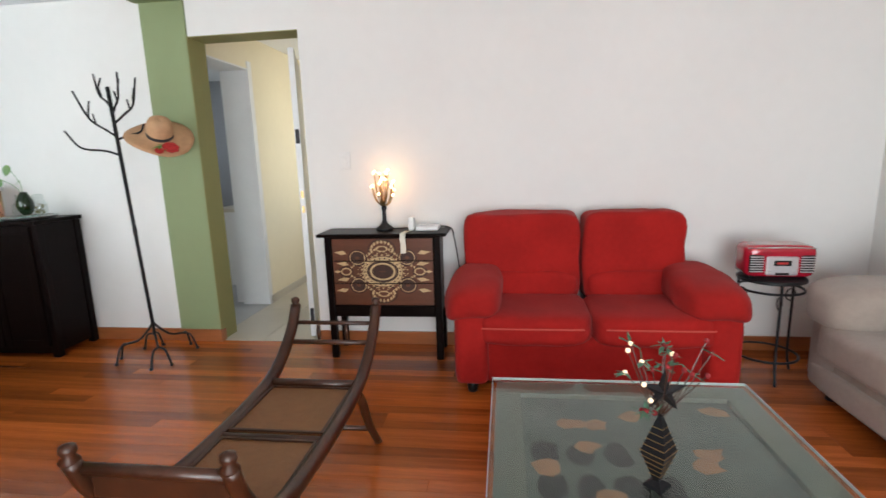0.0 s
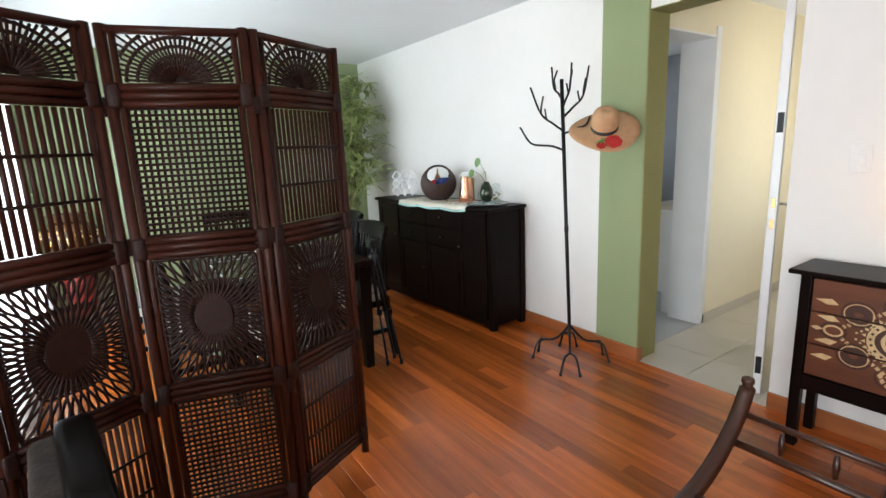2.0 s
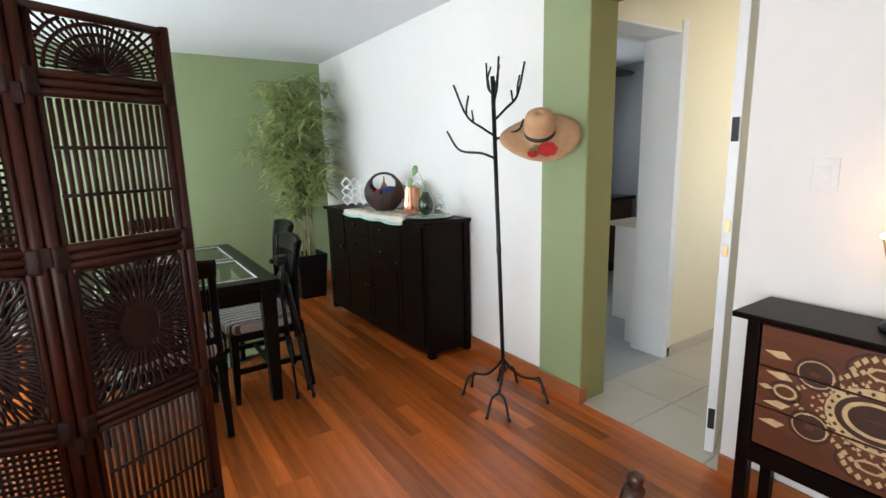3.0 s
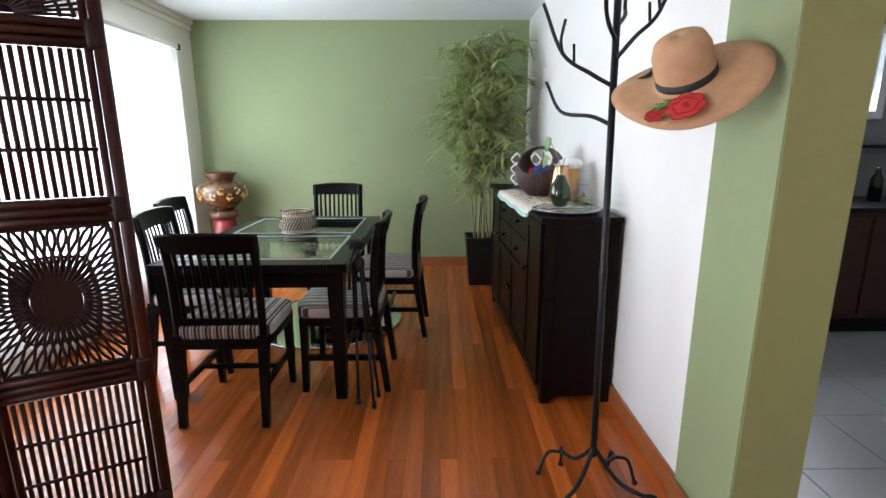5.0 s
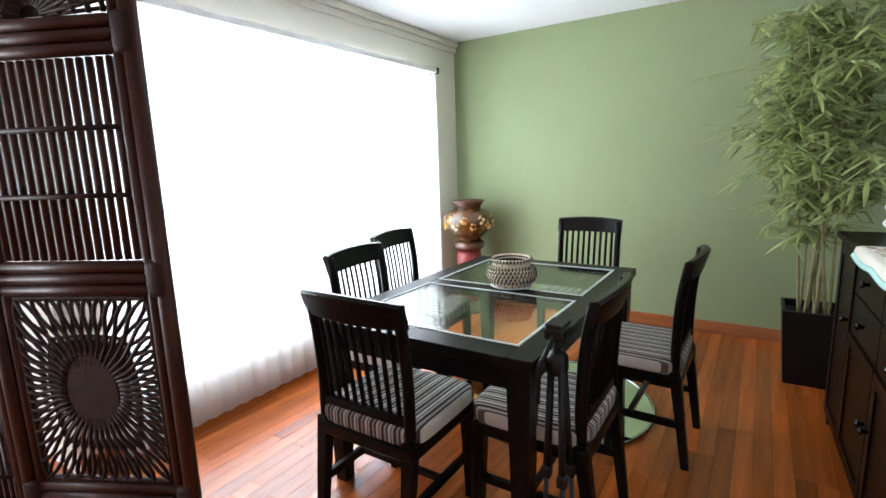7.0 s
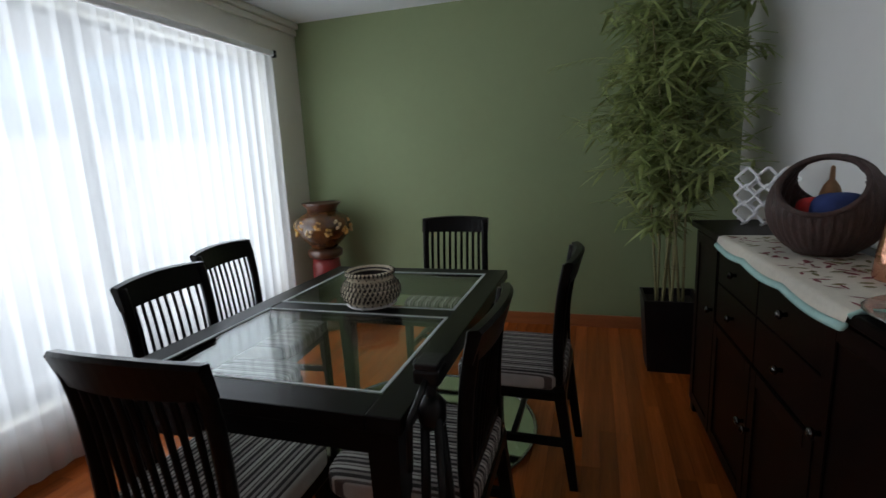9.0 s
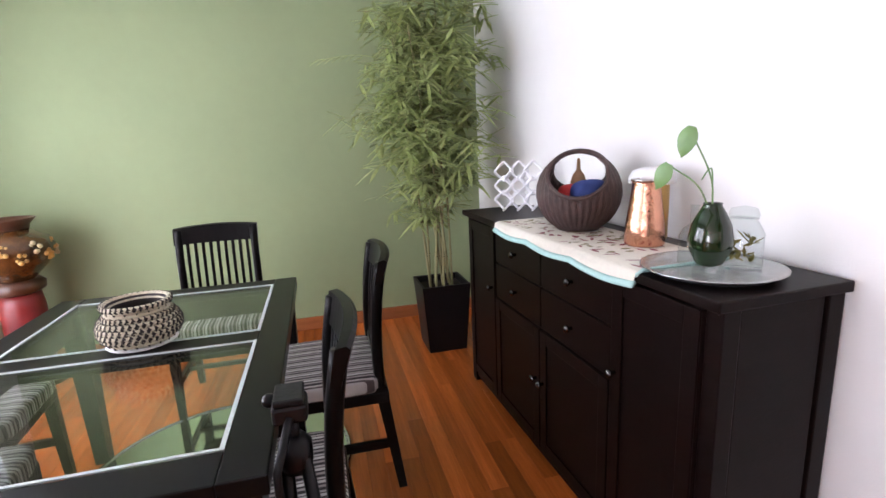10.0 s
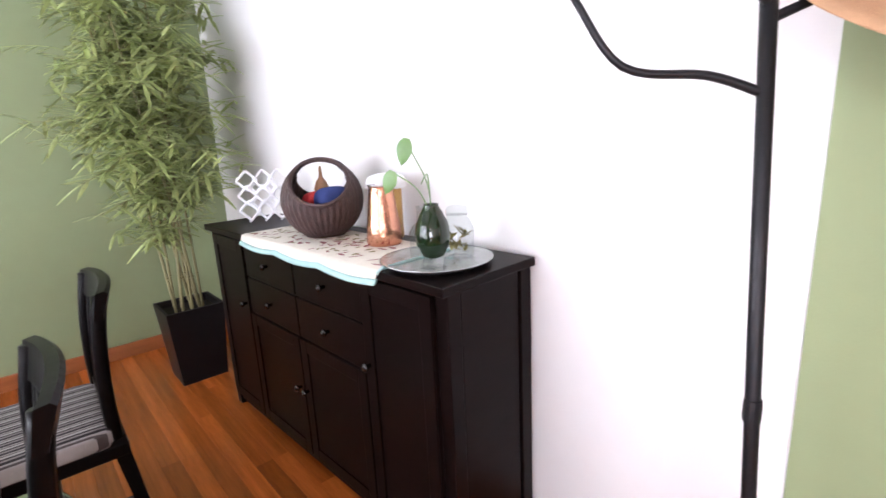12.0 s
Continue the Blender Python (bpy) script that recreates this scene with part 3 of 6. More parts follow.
def screen_panel(parent, m, woven):
    p = new("panel")
    p.parent, p.matrix_basis = parent, m

    def sub(name, bm, mat, smooth=True):
        return part(name, bm, mat, p, smooth=smooth)

    for x in (0.02, SW - 0.02):
        sub("stile", tube([(x, 0, 0), (x, 0, SH)], 0.018, 10), RATTAN)
        sub("inner_stile", tube([(x + (0.03 if x < 0.1 else -0.03), 0, 0.12), (x + (0.03 if x < 0.1 else -0.03), 0, SH - 0.02)], 0.011, 8), RATTAN)
    for z in RAILS + (SH - 0.015,):
        for dz in (-0.026, 0.0, 0.026) if z < 1.8 else (0.0,):
            sub("rail", tube([(0.02, 0, z + dz), (SW - 0.02, 0, z + dz)], 0.014, 8), RATTAN)
        for x in (0.03, SW - 0.03):
            if z < 1.8:
                sub("binding", box(x - 0.022, x + 0.022, -0.021, 0.021, z - 0.042, z + 0.042, 0.012), CANE_DARK)
    x0, x1 = 0.062, SW - 0.062
    cx = SW / 2
    # fan on top
    z0, z1 = RAILS[0] + 0.042, SH - 0.03
    fan = bmesh.new()

    def clip(x, z, a0, a1):
        return x0 - 0.006 <= x <= x1 + 0.006 and a0 - 0.004 <= z <= a1 + 0.004

    for k in range(31):
        a = math.pi * (k + 0.5) / 31
        pts = []
        for s in range(24):
            r = 0.02 + s * 0.009
            x, z = cx + r * math.cos(a) * 1.12, z0 + r * math.sin(a)
            if clip(x, z, z0, z1):
                pts.append((x, 0.002 * (-1) ** k, z))
        if len(pts) > 2:
            tube([pts[0], pts[-1]], 0.0044, 5, fan)
    for r in (0.055, 0.083, 0.112, 0.140, 0.168, 0.196):
        run = []
        for k in range(41):
            a = math.pi * k / 40
            x, z = cx + r * math.cos(a) * 1.12, z0 + r * math.sin(a)
            if clip(x, z, z0, z1):
                run.append((x, 0, z))
            elif len(run) > 2:
                tube(run, 0.0060, 5, fan)
                run = []
            else:
                run = []
        if len(run) > 2:
            tube(run, 0.0060, 5, fan)
    hub = bmesh.new()
    face = [hub.verts.new((cx + 0.03 * math.cos(math.pi * k / 12), 0.004, z0 + 0.03 * math.sin(math.pi * k / 12))) for k in range(13)]
    bmesh.ops.solidify(hub, geom=[hub.faces.new(face)], thickness=0.008)
    sub("fan_hub", hub, CANE_DARK, False)
    sub("fan_lattice", fan, CANE_DARK)["kind"] = "stuff"
    # slats or woven cane in the tall fields
    for za, zb in ((RAILS[1] + 0.042, RAILS[0] - 0.042), (RAILS[3] + 0.042, RAILS[2] - 0.042)):
        if woven:
            w = bmesh.new()
            nx = 17
            px = (x1 - x0) / nx
            nz = int((zb - za) / px)
            for i in range(nx + 1):
                tube([(x0 + i * px, 0.003, za), (x0 + i * px, 0.003, zb)], 0.0064, 5, w, flat=0.4)
            for j in range(nz + 1):
                z = za + j * (zb - za) / nz
                tube([(x0, -0.003, z), (x1, -0.003, z)], 0.0064, 5, w, flat=0.4)
            sub("woven_cane", w, CANE_DARK)["kind"] = "stuff"
        else:
            n = 15
            for i in range(n):
                x = x0 + (i + 0.5) * (x1 - x0) / n
                sub("slat", tube([(x, 0, za), (x, 0, zb)], 0.0076, 6), RATTAN)
            for f in (1 / 3, 2 / 3):
                z = za + f * (zb - za)
                sub("cross_rod", tube([(x0, -0.009, z), (x1, -0.009, z)], 0.006, 6), CANE_DARK)
    # sunburst
    za, zb = RAILS[2] + 0.042, RAILS[1] - 0.042
    cz = (za + zb) / 2
    sb = bmesh.new()
    md = lathe([(0.076, -0.006), (0.080, 0), (0.076, 0.006)], 28)
    bmesh.ops.transform(md, matrix=Matrix.Translation((cx, 0, cz)) @ Matrix.Rotation(math.pi / 2, 4, "X") @ Matrix.Diagonal((0.82, 1.18, 1, 1)), verts=md.verts[:])
    sub("medallion", md, CANE_DARK, False)
    n = 46
    hw, hh = (x1 - x0) / 2, (zb - za) / 2
    for k in range(n):
        for sgn in (1, -1):
            pts = []
            for s in range(8):
                f = s / 7
                a = 2 * math.pi * (k + 0.5 * math.sin(math.pi * 2 * f) * 0.75 * sgn) / n
                c, d = math.cos(a), math.sin(a)
                edge = min(hw / max(1e-6, abs(c)), hh / max(1e-6, abs(d)))
                r0 = 0.068
                r = r0 + (edge - r0) * f
                pts.append((cx + r * c, 0.002 * sgn, cz + r * d))
            tube(pts, 0.0050, 5, sb)
    for f, r in ((0.16, 0.0065), (0.42, 0.0045), (0.985, 0.008)):
        ring = []
        for k in range(72):
            c, d = math.cos(2 * math.pi * k / 72), math.sin(2 * math.pi * k / 72)
            edge = min(hw / max(1e-6, abs(c)), hh / max(1e-6, abs(d)))
            q = 0.068 + (edge - 0.068) * f
            ring.append((cx + q * c, 0.001, cz + q * d))
        tube(ring, r, 5, sb, closed=True)
    sub("sunburst", sb, CANE_DARK)["kind"] = "stuff"
    return p


screen = thing("folding_screen", "dark rattan folding screen with fan and sunburst lattice", "room divider")
hinges = [(-0.972, 1.643), (-0.755, 1.218), (-0.88, 0.78), (-0.66, 0.37), (-0.84, -0.05)]
for i in range(4):
    (ax, ay), (bx, by) = hinges[i + 1], hinges[i]
    m = pose(ax, ay, 0, 0, 0, math.degrees(math.atan2(by - ay, bx - ax)))
    screen_panel(screen, m, i % 2 == 1)
for hx, hy in hinges[1:4]:
    for z in (1.62, 1.16, 0.56):
        part("hinge", box(hx - 0.012, hx + 0.012, hy - 0.014, hy + 0.014, z - 0.03, z + 0.03, 0.003), CANE_DARK, screen, "small dark metal hinge")

# ---- dining table ----
TX0, TX1, TY0, TY1, TZ = -3.27, -1.765, 1.15, 2.13, 0.752
table = thing("dining_table", "black wooden dining table with two inset glass panes", "table")
PX = [(-2.49, -1.875), (-3.175, -2.578)]
PY0, PY1 = 1.245, 2.035
for p in [(TX0, TX1, TY0, PY0), (TX0, TX1, PY1, TY1)]:
    part("frame_rail", box(p[0], p[1], p[2], p[3], TZ - 0.045, TZ, 0.004), CHAIRWOOD, table)
for a, b in ((TX0, -3.175), (-2.578, -2.49), (-1.875, TX1)):
    part("frame_rail", box(a, b, PY0 + 0.0005, PY1 - 0.0005, TZ - 0.044, TZ - 0.001, 0.003), CHAIRWOOD, table)
for x0, x1 in PX:
    pn = part("glass_pane", box(x0 + 0.001, x1 - 0.001, PY0 + 0.001, PY1 - 0.001, TZ - 0.012, TZ - 0.003), PANE, table, "clear greenish glass pane")
    pn.visible_shadow = False
    bm = None
    e = 0.011
    for q in [(x0, x1, PY0, PY0 + e), (x0, x1, PY1 - e, PY1), (x0, x0 + e, PY0 + e, PY1 - e), (x1 - e, x1, PY0 + e, PY1 - e)]:
        bm = box(q[0] + 0.001, q[1] - 0.001, q[2] + 0.0005, q[3] - 0.0005, TZ - 0.002, TZ + 0.0015, bm=bm)
    part("glass_border", bm, FROST, table, "pale frosted edge of the glass")
for p in [(TX0 + 0.06, TX1 - 0.06, TY0 + 0.05, TY0 + 0.07), (TX0 + 0.06, TX1 - 0.06, TY1 - 0.07, TY1 - 0.05), (TX0 + 0.05, TX0 + 0.07, TY0 + 0.07, TY1 - 0.07), (TX1 - 0.07, TX1 - 0.05, TY0 + 0.07, TY1 - 0.07)]:
    part("apron", box(*p, TZ - 0.135, TZ - 0.045), CHAIRWOOD, table)
for x in (TX0 + 0.06, TX1 - 0.06):
    for y in (TY0 + 0.06, TY1 - 0.06):
        part("leg", beam((x, y, TZ - 0.046), (x, y, 0), 0.085, 0.055), CHAIRWOOD, table)


# ---- dining chairs ----
def dining_chair():
    c = thing("dining_chair", "black wooden slat-back dining chair with striped cushion seat", "chair", group="chairs round the dining table")
    W = 0.20
    for y in (-W, W):
        part("leg", beam((0.19, y, 0.43), (0.205, y, 0), 0.044, 0.03), CHAIRWOOD, c)
        part("leg", beam((-0.185, y, 0.45), (-0.245, y, 0), 0.046, 0.032), CHAIRWOOD, c)
        bm = bmesh.new()
        tube(curve([(-0.185, y, 0.44), (-0.183, y, 0.6), (-0.195, y, 0.78), (-0.22, y, 0.93)], 4), 0.021, 8, bm)
        part("back_post", bm, CHAIRWOOD, c, smooth=True)
        part("side_stretcher", beam((0.19, y, 0.20), (-0.215, y, 0.20), 0.02, 0.02, d0=0.032, d1=0.032), CHAIRWOOD, c)
    part("cross_stretcher", beam((0.0, -W, 0.20), (0.0, W, 0.20), 0.022, 0.022), CHAIRWOOD, c)
    part("seat_frame", box(-0.215, 0.215, -0.225, 0.225, 0.385, 0.435, 0.008), CHAIRWOOD, c)
    seat = pillow(-0.21, 0.235, -0.235, 0.235, 0.425, 0.505, 0.3, 9)
    part("seat", seat, STRIPE, c, "grey and black striped cushion seat", True)
    # curved top rail
    bm = bmesh.new()
    rings = []
    for k in range(13):
        y = -0.222 + 0.444 * k / 12
        bow = -0.03 * (1 - (y / 0.222) ** 2)
        hi = 0.945 + 0.012 * (1 - (y / 0.222) ** 2)
        rings.append([bm.verts.new(q) for q in ((-0.192 + bow, y, 0.855), (-0.216 + bow, y, 0.855), (-0.243 + bow, y, hi - 0.01), (-0.234 + bow, y, hi), (-0.21 + bow, y, hi - 0.004))])
    for a, b in zip(rings, rings[1:]):
        for i in range(5):
            j = (i + 1) % 5
            bm.faces.new((a[i], a[j], b[j], b[i]))
    bm.faces.new(rings[0])
    bm.faces.new(list(reversed(rings[-1])))
    bmesh.ops.recalc_face_normals(bm, faces=bm.faces[:])
    part("top_rail", bm, CHAIRWOOD, c)
    part("lower_rail", box(-0.196, -0.172, -0.185, 0.185, 0.50, 0.535, 0.004), CHAIRWOOD, c)
    for k in range(9):
        y = -0.158 + 0.316 * k / 8
        bow = -0.028 * (1 - (y / 0.222) ** 2)
        bm = tube(curve([(-0.184, y, 0.52), (-0.184 + bow * 0.5, y, 0.63), (-0.192 + bow * 0.8, y, 0.76), (-0.205 + bow, y, 0.87)], 3), 0.0065, 6, flat=1.5)
        part("slat", bm, CHAIRWOOD, c, smooth=True)
    return c


chair = dining_chair()
chair.matrix_basis = pose(-1.795, 1.555, 0, 0, 0, 180)
for x, y, a in [(-2.085, 2.065, -90), (-2.835, 2.25, -91), (-3.66, 1.685, 0), (-2.30, 1.14, 93), (-2.87, 0.945, 95)]:
    copy_thing(chair, pose(x, y, 0, 0, 0, a))

# glass disc lying under the table
disc = thing("glass_disc", "round mirrored glass disc lying on the floor", "mirror")
part("plate", lathe([(0.54, 0.002), (0.545, 0.006), (0.54, 0.010)], 64, at=(-2.97, 1.75, 0)), DISC, disc, smooth=False)
part("rim", tube([(-2.97 + 0.548 * math.cos(2 * math.pi * k / 72), 1.75 + 0.548 * math.sin(2 * math.pi * k / 72), 0.009) for k in range(72)], 0.009, 8, closed=True), STEEL, disc, "bright steel rim", True)

# woven bowl on a plate
BX, BY = -2.60, 1.67
plate = thing("plate", "small white plate under the woven bowl", "plate")
part("dish", lathe([(0.06, TZ + 0.002), (0.10, TZ + 0.006), (0.105, TZ + 0.011), (0.06, TZ + 0.008), (0.001, TZ + 0.007)], 32, at=(BX, BY, 0)), PLASTIC, plate, smooth=True)
bowl = thing("woven_bowl", "round black and cream coiled basket bowl", "basket")
WB = material("cream_coil", (0.60, 0.52, 0.38), 0.8, var=0.25, scale=40, bump=0.6, bump_scale=200)
WD = material("black_coil", (0.03, 0.022, 0.02), 0.8, var=0.3, scale=40, bump=0.6, bump_scale=200)
prof = [(q * 0.87, w * 0.92) for q, w in [(0.075, 0.012), (0.105, 0.026), (0.125, 0.044), (0.134, 0.062), (0.134, 0.080), (0.126, 0.098), (0.112, 0.114), (0.100, 0.128), (0.100, 0.142), (0.110, 0.154)]]
inner = bmesh.new()
lathe([(r - 0.004, z) for r, z in prof] + [(prof[-1][0] - 0.012, 0.143), (0.076, 0.12), (0.10, 0.07), (0.07, 0.02), (0.001, 0.018)], 36, inner, (BX, BY, TZ))
part("lining", inner, WD, bowl, smooth=True)
ROWS_TWILL = (2, 3, 4, 5, 6, 9)
for k, (r, z) in enumerate(prof):
    ring = tube([(BX + r * math.cos(2 * math.pi * i / 36), BY + r * math.sin(2 * math.pi * i / 36), TZ + z) for i in range(36)], 0.0088, 6, closed=True)
    part("coil", ring, WB, bowl, smooth=True)
    st = bmesh.new()
    cnt, w = (38, 0.042) if k in ROWS_TWILL else (18, 0.085)
    for i in range(cnt):
        a = 2 * math.pi * (i + 0.5 * (k % 2)) / cnt
        q = [(BX + (r + 0.0015) * math.cos(a + w * s), BY + (r + 0.0015) * math.sin(a + w * s), TZ + z + 0.005 * s) for s in (-1, 0, 1)]
        tube(q, 0.0083, 5, st, taper=1.0 if cnt == 38 else 0.3)
    part("stitching", st, WD, bowl)["kind"] = "stuff"

# folded tripod
tri = thing("folded_tripod", "folded black camera tripod standing beside the table", "tripod", Matrix.Translation((-0.005, 0.02, 0)))
tops = [(-1.855, 2.135), (-1.84, 2.175), (-1.87, 2.17)]
feet = [(-1.74, 2.15), (-1.70, 2.235), (-1.815, 2.245)]
for (a, b), (c, d) in zip(tops, feet):
    lg = part("leg", tube([(a, b, 0.72), ((a + c) / 2, (b + d) / 2, 0.36)], 0.013, 8), DARKPLASTIC, tri, smooth=True)
    part("lower_leg", tube([((a + c) / 2, (b + d) / 2, 0.37), (c, d, 0.012)], 0.008, 8), IRON, tri, smooth=True)
    part("rubber_foot", lathe([(0.012, 0), (0.014, 0.02), (0.009, 0.04)], 10, at=(c, d, 0)), DARKPLASTIC, tri, smooth=True)
    part("leg_lock", box((a + c) / 2 - 0.016, (a + c) / 2 + 0.016, (b + d) / 2 - 0.016, (b + d) / 2 + 0.016, 0.35, 0.39, 0.005), DARKPLASTIC, tri)
part("collar", lathe([(0.03, 0.69), (0.036, 0.71), (0.036, 0.75), (0.02, 0.77)], 14, at=(-1.855, 2.155, 0)), DARKPLASTIC, tri, smooth=True)
part("column", tube([(-1.855, 2.155, 0.74), (-1.855, 2.155, 0.82)], 0.014, 10), IRON, tri, smooth=True)
part("head", box(-1.89, -1.82, 2.12, 2.19, 0.81, 0.85, 0.008), DARKPLASTIC, tri)
part("camera_plate", box(-1.90, -1.82, 2.125, 2.185, 0.85, 0.865, 0.004), IRON, tri)
part("pan_handle", tube([(-1.825, 2.155, 0.825), (-1.775, 2.125, 0.74), (-1.76, 2.125, 0.62)], 0.009, 8), DARKPLASTIC, tri, smooth=True)
part("knob", disc_ball(None, (-1.90, 2.11, 0.83), 0.016), DARKPLASTIC, tri, smooth=True)

# ---- sideboard ----
SX0, SX1, SY0, SY1, SZ = -3.44, -1.745, 3.110, 3.485, 0.985
# the sideboard stands slightly askew to the wall
ASKEW = Matrix.Translation((SX1, SY1, 0)) @ Matrix.Rotation(radians(2.2), 4, "Z") @ Matrix.Translation((-SX1, -SY1, 0))
side = thing("sideboard", "espresso black wooden sideboard with drawers and doors", "sideboard", ASKEW)
part("top", box(SX0 - 0.015, SX1 + 0.015, SY0 - 0.025, SY1, SZ - 0.028, SZ, 0.004), BLACKWOOD, side)
part("body", box(SX0 + 0.02, SX1 - 0.012, SY0 + 0.012, SY1 - 0.004, 0.075, SZ - 0.029), BLACKWOOD, side)
part("base_rail", box(SX0 + 0.03, SX1 - 0.03, SY0 + 0.014, SY0 + 0.03, 0.03, 0.075), BLACKWOOD, side)
for x in (SX0 + 0.025, SX1 - 0.025):
    for y in (SY0 + 0.03, SY1 - 0.03):
        part("corner_post", box(x - 0.025, x + 0.025, y - 0.025, y + 0.025, 0, SZ - 0.03, 0.003), BLACKWOOD, side)
divs = [SX1 - 0.045, -2.13, -2.585, -3.04, SX0 + 0.045]


def knob(parent, x, y, z):
    bm = lathe([(0.007, 0), (0.006, 0.012), (0.014, 0.018), (0.015, 0.024), (0.008, 0.03), (0.001, 0.031)], 14)
    bmesh.ops.transform(bm, matrix=Matrix.Translation((x, y, z)) @ Matrix.Rotation(math.pi / 2, 4, "X"), verts=bm.verts[:])
    part("knob", bm, KNOB, parent, "small dark polished metal knob", True)


for i in range(4):
    x1, x0 = divs[i] - 0.004, divs[i + 1] + 0.004
    fields = [(0.085, SZ - 0.04, "door")] if i in (0, 3) else [(SZ - 0.20, SZ - 0.04, "drawer"), (SZ - 0.37, SZ - 0.206, "drawer"), (0.085, SZ - 0.376, "door")]
    for z0, z1, nm in fields:
        d = part(nm, box(x0, x1, SY0 - 0.006, SY0 + 0.0115, z0, z1, 0.003), BLACKWOOD, side)
        if nm == "door":
            bm = None
            for q in [(x0, x0 + 0.05, z0, z1), (x1 - 0.05, x1, z0, z1), (x0 + 0.05, x1 - 0.05, z0, z0 + 0.05), (x0 + 0.05, x1 - 0.05, z1 - 0.05, z1)]:
                bm = box(q[0], q[1], SY0 - 0.013, SY0 - 0.0065, q[2], q[3], 0.002, bm)
            part("door_frame", bm, BLACKWOOD, d)
        kx = {0: x0 + 0.025, 1: x0 + 0.025, 2: x1 - 0.025, 3: x1 - 0.025}[i] if nm == "door" else (x0 + x1) / 2
        kz = 0.65 if i in (0, 3) else ((z0 + z1) / 2 if nm == "drawer" else 0.39)
        knob(d, kx, SY0 - (0.013 if nm == "door" else 0.006), kz)
for y0, y1 in ((SY0 + 0.055, SY1 - 0.055),):
    part("side_panel", box(SX1 - 0.013, SX1 - 0.0012, y0 + 0.0008, y1 - 0.016, 0.04, SZ - 0.031, 0.001), BLACKWOOD, side)

# runner cloth draped over the front edge
runner = thing("table_runner", "white flowered table runner with turquoise hem", "cloth", ASKEW)
bm = bmesh.new()
RX0, RX1 = -2.97, -2.0
cols, prev = 36, None
for k in range(cols + 1):
    x = RX0 + (RX1 - RX0) * k / cols
    sc = 0.012 * abs(math.sin(k * math.pi / 12))
    row = [(x, 3.40, SZ + 0.004), (x, 3.25, SZ + 0.004), (x, SY0 - 0.015, SZ + 0.005), (x, SY0 - 0.031, SZ - 0.001), (x, SY0 - 0.036, SZ - 0.02 - sc)]
    vs = [bm.verts.new(q) for q in row]
    if prev:
        for i in range(4):
            bm.faces.new((prev[i], vs[i], vs[i + 1], prev[i + 1]))
    prev = vs
part("cloth", bm, LINEN, runner, smooth=True)
bm = bmesh.new()
tube([(RX0 + (RX1 - RX0) * k / cols, SY0 - 0.037, SZ - 0.03 - 0.012 * abs(math.sin(k * math.pi / 12))) for k in range(cols + 1)], 0.012, 6, bm, flat=0.5)
tube([(RX1, SY0 - 0.03, SZ - 0.006), (RX1, SY0 - 0.01, SZ + 0.006), (RX1, 3.40, SZ + 0.006)], 0.010, 6, bm, flat=0.5)
part("hem", bm, TURQ, runner, "pale turquoise hem", True)
for mt in (FLOWER, FLOWER2):
    bm = bmesh.new()
    for k in range(70):
        x, y, a = random.uniform(RX0 + 0.03, RX1 - 0.03), random.uniform(SY0, 3.38), random.uniform(0, 6.3)
        l, w = random.uniform(0.012, 0.03), random.uniform(0.004, 0.010)
        vs = [bm.verts.new((x + l * math.cos(a) * c - w * math.sin(a) * s, y + l * math.sin(a) * c + w * math.cos(a) * s, SZ + 0.0058)) for c, s in ((-1, 0), (-0.3, -1), (0.5, -0.8), (1, 0), (0.4, 1), (-0.4, 0.8))]
        bm.faces.new(vs)
    part("printed_flower", bm, mt, runner)["kind"] = "stuff"

# wicker basket with round openings
bk = thing("wicker_basket", "round dark wicker basket with a ring handle", "basket")
bm = bmesh.new()
bmesh.ops.create_uvsphere(bm, u_segments=160, v_segments=36, radius=0.160)
u1 = Vector((0.64, -0.40, 0.66)).normalized()
u2 = Vector((-0.64, 0.40, 0.66)).normalized()
dead = [f for f in bm.faces if min(f.calc_center_median().normalized().angle(u1), f.calc_center_median().normalized().angle(u2)) < radians(44) or f.calc_center_median().z < -0.143]
bmesh.ops.delete(bm, geom=dead, context="FACES")
for v in bm.verts:
    r = 1 + 0.004 * math.sin(v.co.z * 300) + 0.016 * math.sin(math.atan2(v.co.y, v.co.x) * 40)
    v.co = Vector((v.co.x * r, v.co.y * r, max(v.co.z, -0.143)))
wk = part("body", bm, WICKER, bk, smooth=True, m=pose(-2.615, 3.255, SZ + 0.151))
sol = wk.modifiers.new("thick", "SOLIDIFY")
sol.thickness = 0.012
part("bottom", lathe([(0.08, SZ + 0.007), (0.085, SZ + 0.014)], 24, at=(-2.615, 3.255, 0)), WICKER, bk)
for u in (u1, u2):
    s = u.orthogonal().normalized()
    t = u.cross(s)
    c, q = math.cos(radians(44)) * 0.159, math.sin(radians(44)) * 0.159
    part("rim", tube([Vector((-2.615, 3.255, SZ + 0.151)) + u * c + (s * math.cos(2 * math.pi * k / 40) + t * math.sin(2 * math.pi * k / 40)) * q for k in range(40)], 0.0085, 7, closed=True), WICKER, bk, smooth=True)
solo("red_cloth", pillow(-2.66, -2.57, 3.17, 3.27, SZ + 0.10, SZ + 0.185, 0.7, 6, 0.01), ROSE, "bright red cloth bundle in the wicker basket", "cloth", smooth=True)
solo("blue_cloth", pillow(-2.59, -2.48, 3.19, 3.33, SZ + 0.09, SZ + 0.205, 0.7, 6, 0.012, 3), material("navy_cloth", (0.02, 0.04, 0.16), 0.85, bump=0.4), "navy blue cloth bundle in the wicker basket", "cloth", smooth=True)
